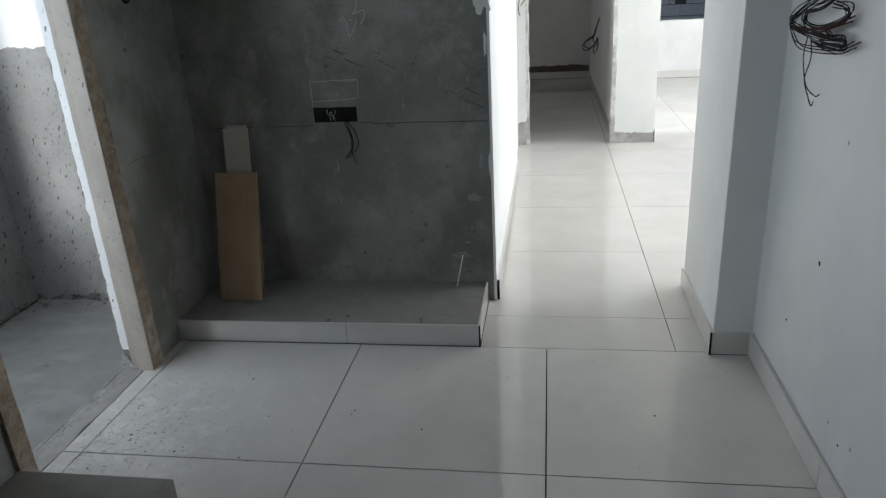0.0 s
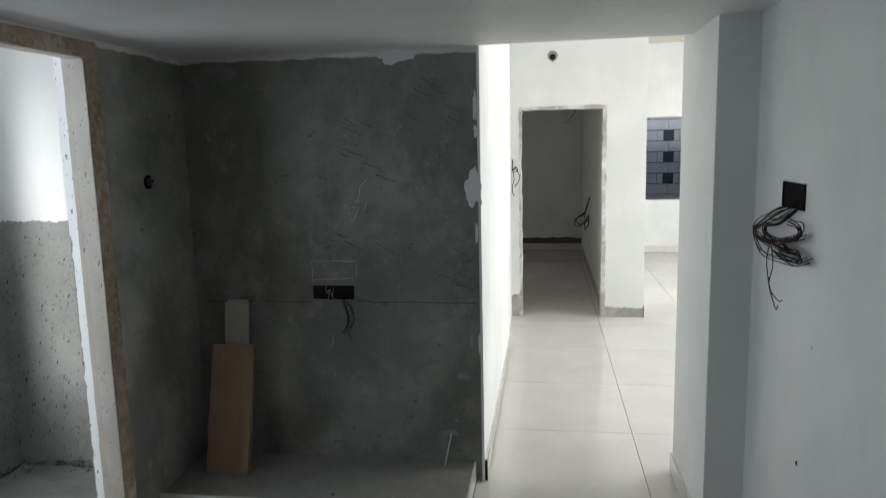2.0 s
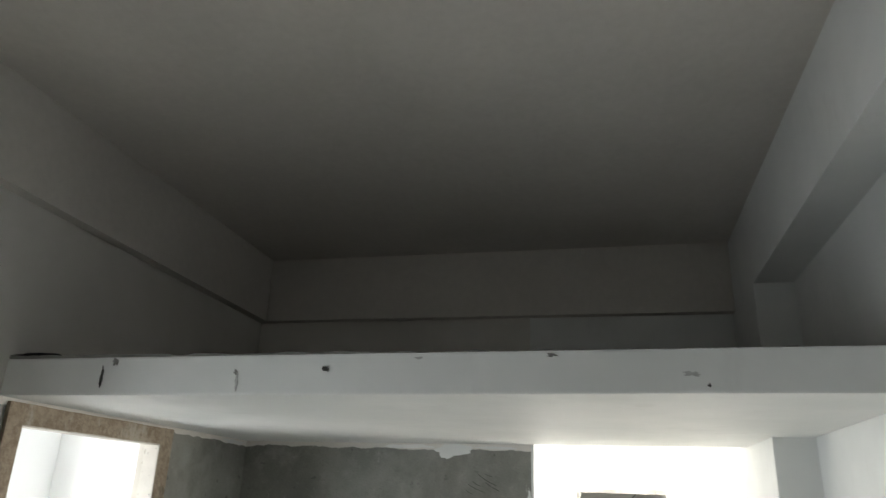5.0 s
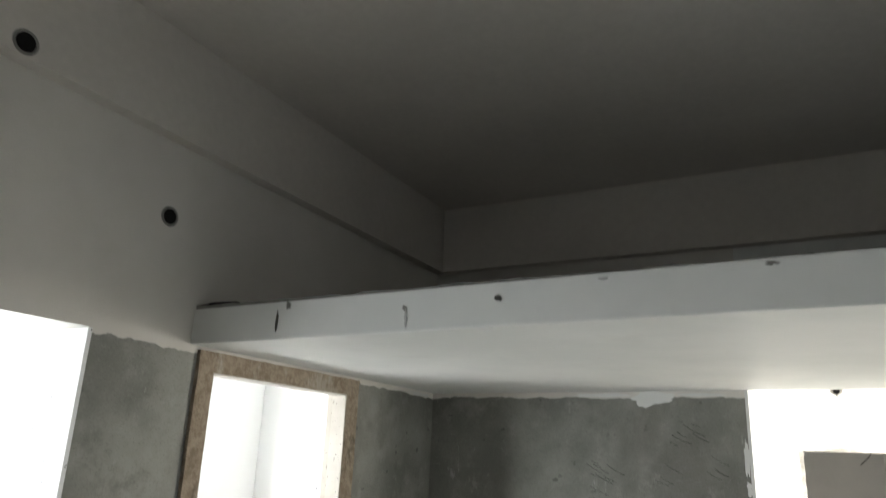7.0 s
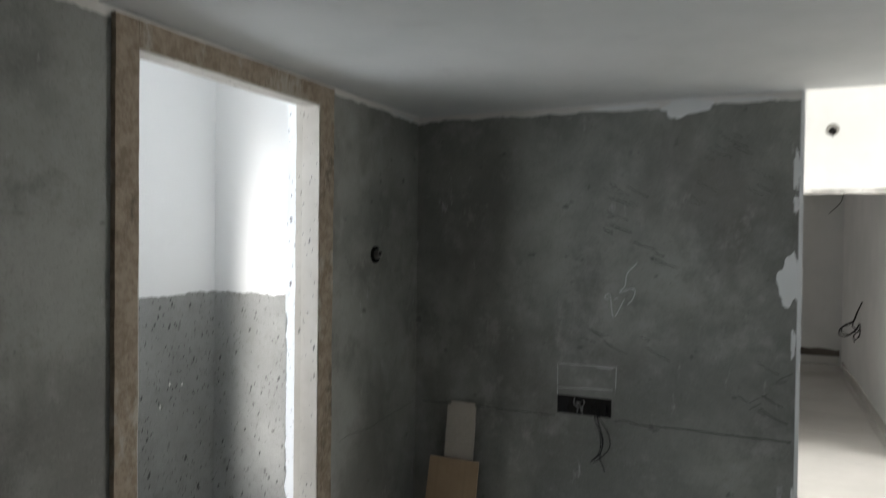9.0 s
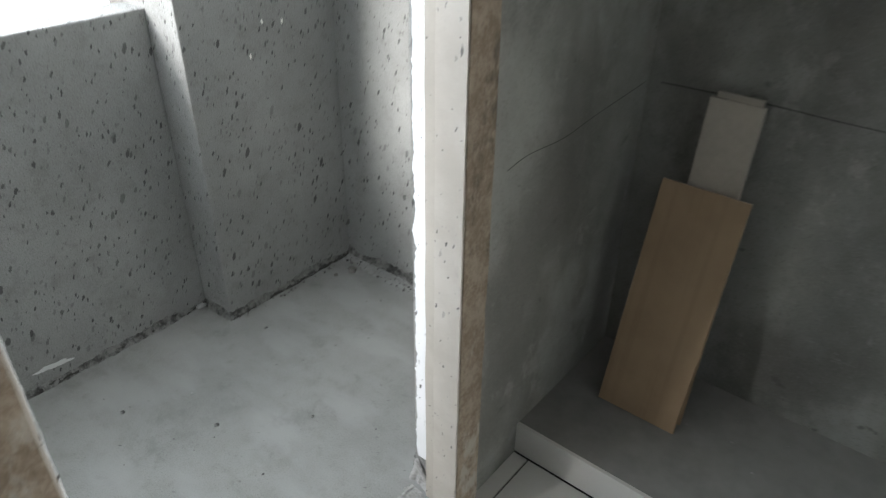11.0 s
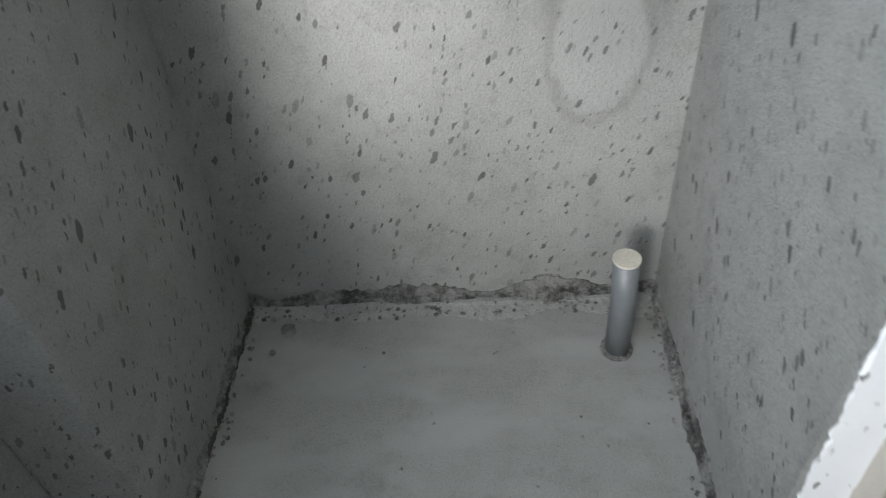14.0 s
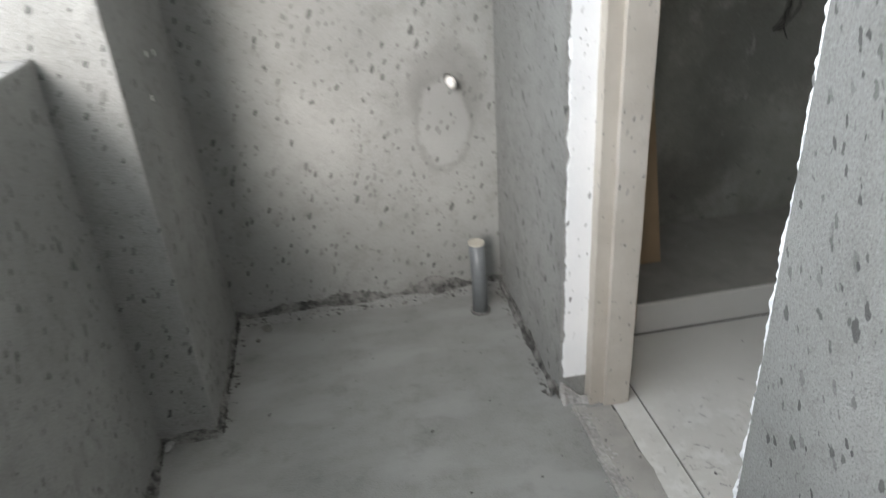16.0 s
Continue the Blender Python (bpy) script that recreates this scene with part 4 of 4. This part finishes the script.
rnd_dirt = random.Random(77)
bm = bmesh.new()
for n in range(150):
    x, y = XL + 0.02 + abs(rnd_dirt.gauss(0, 0.16)), -0.72 + rnd_dirt.gauss(0, 0.2)
    if y < NJ + 0.02 or y > DJ + 0.2:
        continue
    t = rnd_dirt.uniform(-0.9, 0.9)
    blob(bm, (x, y, 0.0003), (math.cos(t), math.sin(t), 0), (-math.sin(t), math.cos(t), 0), rnd_dirt.uniform(0.002, 0.009), rnd_dirt.uniform(0.0008, 0.0022), 0.0007, n * 1.7, 0.9, 10)
tagged(link("dirt_flecks", bm, RUBBLE), "dark dirt flecks trodden onto the doorway tiles", "debris", kind="stuff")

pp = thing("drain_pipe", (-1.618, 0.245, 0), "short grey plastic drain pipe capped with cream paper", "pipe")
part("pipe", tube([(-1.618, 0.245, -0.01), (-1.618, 0.245, 0.12), (-1.623, 0.243, 0.24)], 0.0232, 24), PVC, pp, smooth=True)
part("cap", tube([(-1.623, 0.243, 0.238), (-1.623, 0.243, 0.243)], 0.0245, 24), CAP, pp, "cream paper cap")
part("mortar_ring", tube([(-1.618, 0.245, -0.004), (-1.618, 0.245, 0.006)], 0.031, 22), CRUST, pp, "cracked mortar ring")
sp = thing("water_outlet", (-1.652, YU, 0.69), "white plugged water outlet standing out of grey plaster", "water outlet")
part("stub", tube([(-1.652, YU, 0.695), (-1.652, 0.372, 0.695)], 0.0125, 16), STEEL, sp, "dull metal stub", True)
part("plug", tube([(-1.652, 0.375, 0.695), (-1.651, 0.365, 0.694), (-1.65, 0.35, 0.69)], 0.0135, 16), BRASS, sp, "white plastic plug", True)
part("plug_cap", tube([(-1.65, 0.351, 0.69), (-1.649, 0.338, 0.685)], 0.0095, 12), BRASS, sp, "white plug tip", True)
for n, (x, y, r) in enumerate(((-2.278, 0.315, 0.014), (-2.3, 0.262, 0.006), (-2.49, -0.16, 0.012))):
    bm = bmesh.new()
    bmesh.ops.create_icosphere(bm, subdivisions=3, radius=r)
    for v in bm.verts:
        v.co *= 1 + 0.9 * noise.noise(v.co * 70 + Vector((n * 9, 0, 0)))
        v.co.z *= 0.6
    ob = tagged(link("plaster_lump", bm, LUMP if n < 2 else PATCH), "grey broken plaster lump on the cement floor", "debris", "plaster lumps")
    ob.location = (x, y, r * 0.45 + (0.012 if n == 2 else 0))
for n, (y, z) in enumerate(((0.133, 0.891), (0.203, 0.88), (0.081, 0.805))):
    part("fleck", blob(bmesh.new(), (XCOL, y, z), (0, 1, 0), (0, 0, 1), 0.003, 0.006, 0.002, 90 + n, 0.6), BRASS, fl)

# ---- rough plaster round the bedroom doorway ----
structure("trim_13", rough_bar(0.088, 0.112, YF - 0.004, YF + 0.132, 0.0, 1.9, 2, 120, (0.012, 0.001), 41, 9), JAGGED, "broken plaster edge of the bedroom doorway", "trim")
structure("trim_14", rough_bar(0.83, 0.865, YF - 0.004, YF + 0.132, 0.0, 1.9, 2, 120, (0.010, 0.001), 43, 9), JAGGED, "broken plaster edge of the bedroom doorway", "trim")
structure("trim_15", rough_bar(0.088, 0.865, YF - 0.004, YF + 0.132, 1.893, 1.925, 0, 60, (0.001, 0.008), 45, 9), JAGGED, "broken plaster edge of the bedroom doorway", "trim")
structure("trim_16", rough_bar(0.845, 1.206, YF - 0.004, YF, 0.0, 0.085, 0, 40, (0.0005, 0.02), 47, 9), RUBBLE, "bare mortar at the wall foot", "trim")
structure("trim_17", rough_bar(-0.03, 0.1, YF - 0.004, YF, 0.0, 0.2, 0, 20, (0.0005, 0.05), 48, 9), RUBBLE, "bare mortar at the wall foot", "trim")
structure("trim_18", rough_bar(-0.9, 0.856, 7.892, 7.9, 0.1, 0.185, 0, 90, (0.0005, 0.028), 49, 5), BARE, "bare dark mortar band above the skirting", "trim")

# ---- neighbouring building through the living room window ----
nb = thing("unfinished_building", (3.0, 11.0, -3), "bare concrete block building with small square openings", "building")
part("wall", boxes((-3, 9, 11.03, 11.3, -3, 6)), BLOCK_JOINT, nb, "dark mortar joints")
shared_block = {}
holes = {(2.55, 1.72), (2.5, 1.32), (2.5, 0.92)}
for row in range(-3, 15):
    z = row * 0.2 + 0.2
    for col in range(-3, 9):
        x = 1.4 + col * 0.4 + (0.2 if row % 2 else 0)
        gap = any(abs(x + 0.2 - hx) < 0.26 and abs(z + 0.1 - hz) < 0.1 for hx, hz in holes)
        for x0, x1 in (((x, x + 0.39),) if not gap else ((x, x + 0.1), (x + 0.3, x + 0.39))):
            size = round(x1 - x0, 2)
            if size not in shared_block:
                b = boxes((0, size, 0, 0.05, 0, 0.188))
                mesh = bpy.data.meshes.new("block")
                b.to_mesh(mesh)
                b.free()
                mesh.materials.append(BLOCK)
                shared_block[size] = mesh
            ob = new("block", shared_block[size])
            ob.location = (x0, 10.99 + random.uniform(-0.01, 0.01), z)
            ob.parent = nb
            ob.matrix_parent_inverse = nb.matrix_world.inverted()

# ---- stains and specks on the right wall ----
structure("trim_19", rough_bar(XR - 0.004, XR, -3.9, -0.03, 0.099, 0.106, 1, 320, (0.0012, 0.007), 63, 9), SMOKE, "uneven grey mortar line above the skirting", "trim")
sp2 = thing("wall_specks", (XR, -0.7, 0.5), "tiny dark specks on the white wall", "specks")
for n, (y, z, r) in enumerate(((-0.55, 0.62, 0.006), (-0.78, 0.22, 0.004), (-0.86, 0.2, 0.003), (-0.93, 0.24, 0.005), (-0.35, 0.33, 0.003), (-0.62, 1.0, 0.004), (-1.1, 0.86, 0.004))):
    part("speck", blob(bmesh.new(), (XR, y, z), (0, 0, 1), (0, 1, 0), r * 1.4, r * 0.7, 0.0015, n * 3.3, 0.5, 12), NEAR_BLACK if n % 2 == 0 else SMOKE, sp2)

# ---- scraps on the utility floor and parapet ----
ps = thing("putty_scrape", (XREC, -0.617, 0.055), "long white putty scrape low on the grey parapet", "putty scraps")
part("streak", blob(bmesh.new(), (XREC, -0.617, 0.056), (0, 0.995, -0.1), (0, 0.1, 0.995), 0.05, 0.007, 0.0022, 17, 0.5, 30), WHITE, ps)
for n, (x, y, r) in enumerate(((-2.258, -0.572, 0.0062), (-2.024, -0.436, 0.0065), (-2.252, -0.088, 0.005), (-1.85, -0.251, 0.005), (-2.176, -0.409, 0.005))):
    bm = bmesh.new()
    bmesh.ops.create_icosphere(bm, subdivisions=2, radius=r)
    for v in bm.verts:
        v.co *= 1 + 0.6 * noise.noise(v.co * 150 + Vector((n * 5, 0, 0)))
        v.co.z *= 0.5
    ob = tagged(link("mortar_lump", bm, CRUST if n < 4 else PATCH), "small dark mortar lump on the cement floor" if n < 4 else "small pale mortar lump on the cement floor", "debris", "mortar lumps")
    ob.location = (x, y, r * 0.4)

# ---- floor tiles ----


def tiles(floor, xs, ys, gap):
    """Square tiles with open joints on one floor; alike tiles share a mesh."""
    shared = {}
    for x0, x1 in zip(xs, xs[1:]):
        for y0, y1 in zip(ys, ys[1:]):
            size = (round(x1 - x0, 3), round(y1 - y0, 3))
            if size not in shared:
                bm = boxes((gap, size[0] - gap, gap, size[1] - gap, -0.012, 0.0))
                mesh = bpy.data.meshes.new("tile")
                bm.to_mesh(mesh)
                bm.free()
                mesh.materials.append(TILE)
                shared[size] = mesh
            ob = new("tile", shared[size])
            ob.location = (x0, y0, 0)
            ob.parent = floor


FLOOR = bpy.data.objects["floor_1"]
tiles(FLOOR, (XL - 0.031, -1.319, -0.519, 0.281, XR), tuple(-0.8 * k for k in range(7, -1, -1)), 0.0024)
tiles(FLOOR, (XC - 0.04, 0.802, 1.602, 2.402, 3.202, 4.002, 4.9), (0.0, 0.293, 1.093, 1.893, 2.693, 3.493, 4.293, 5.093, 5.893, 6.693, 7.493, 8.0), 0.0016)
tiles(FLOOR, (-1.55, -0.75, XC - 0.04), (3.8, 4.293, 5.093, 5.893, 6.693, 7.493, 8.0), 0.0016)
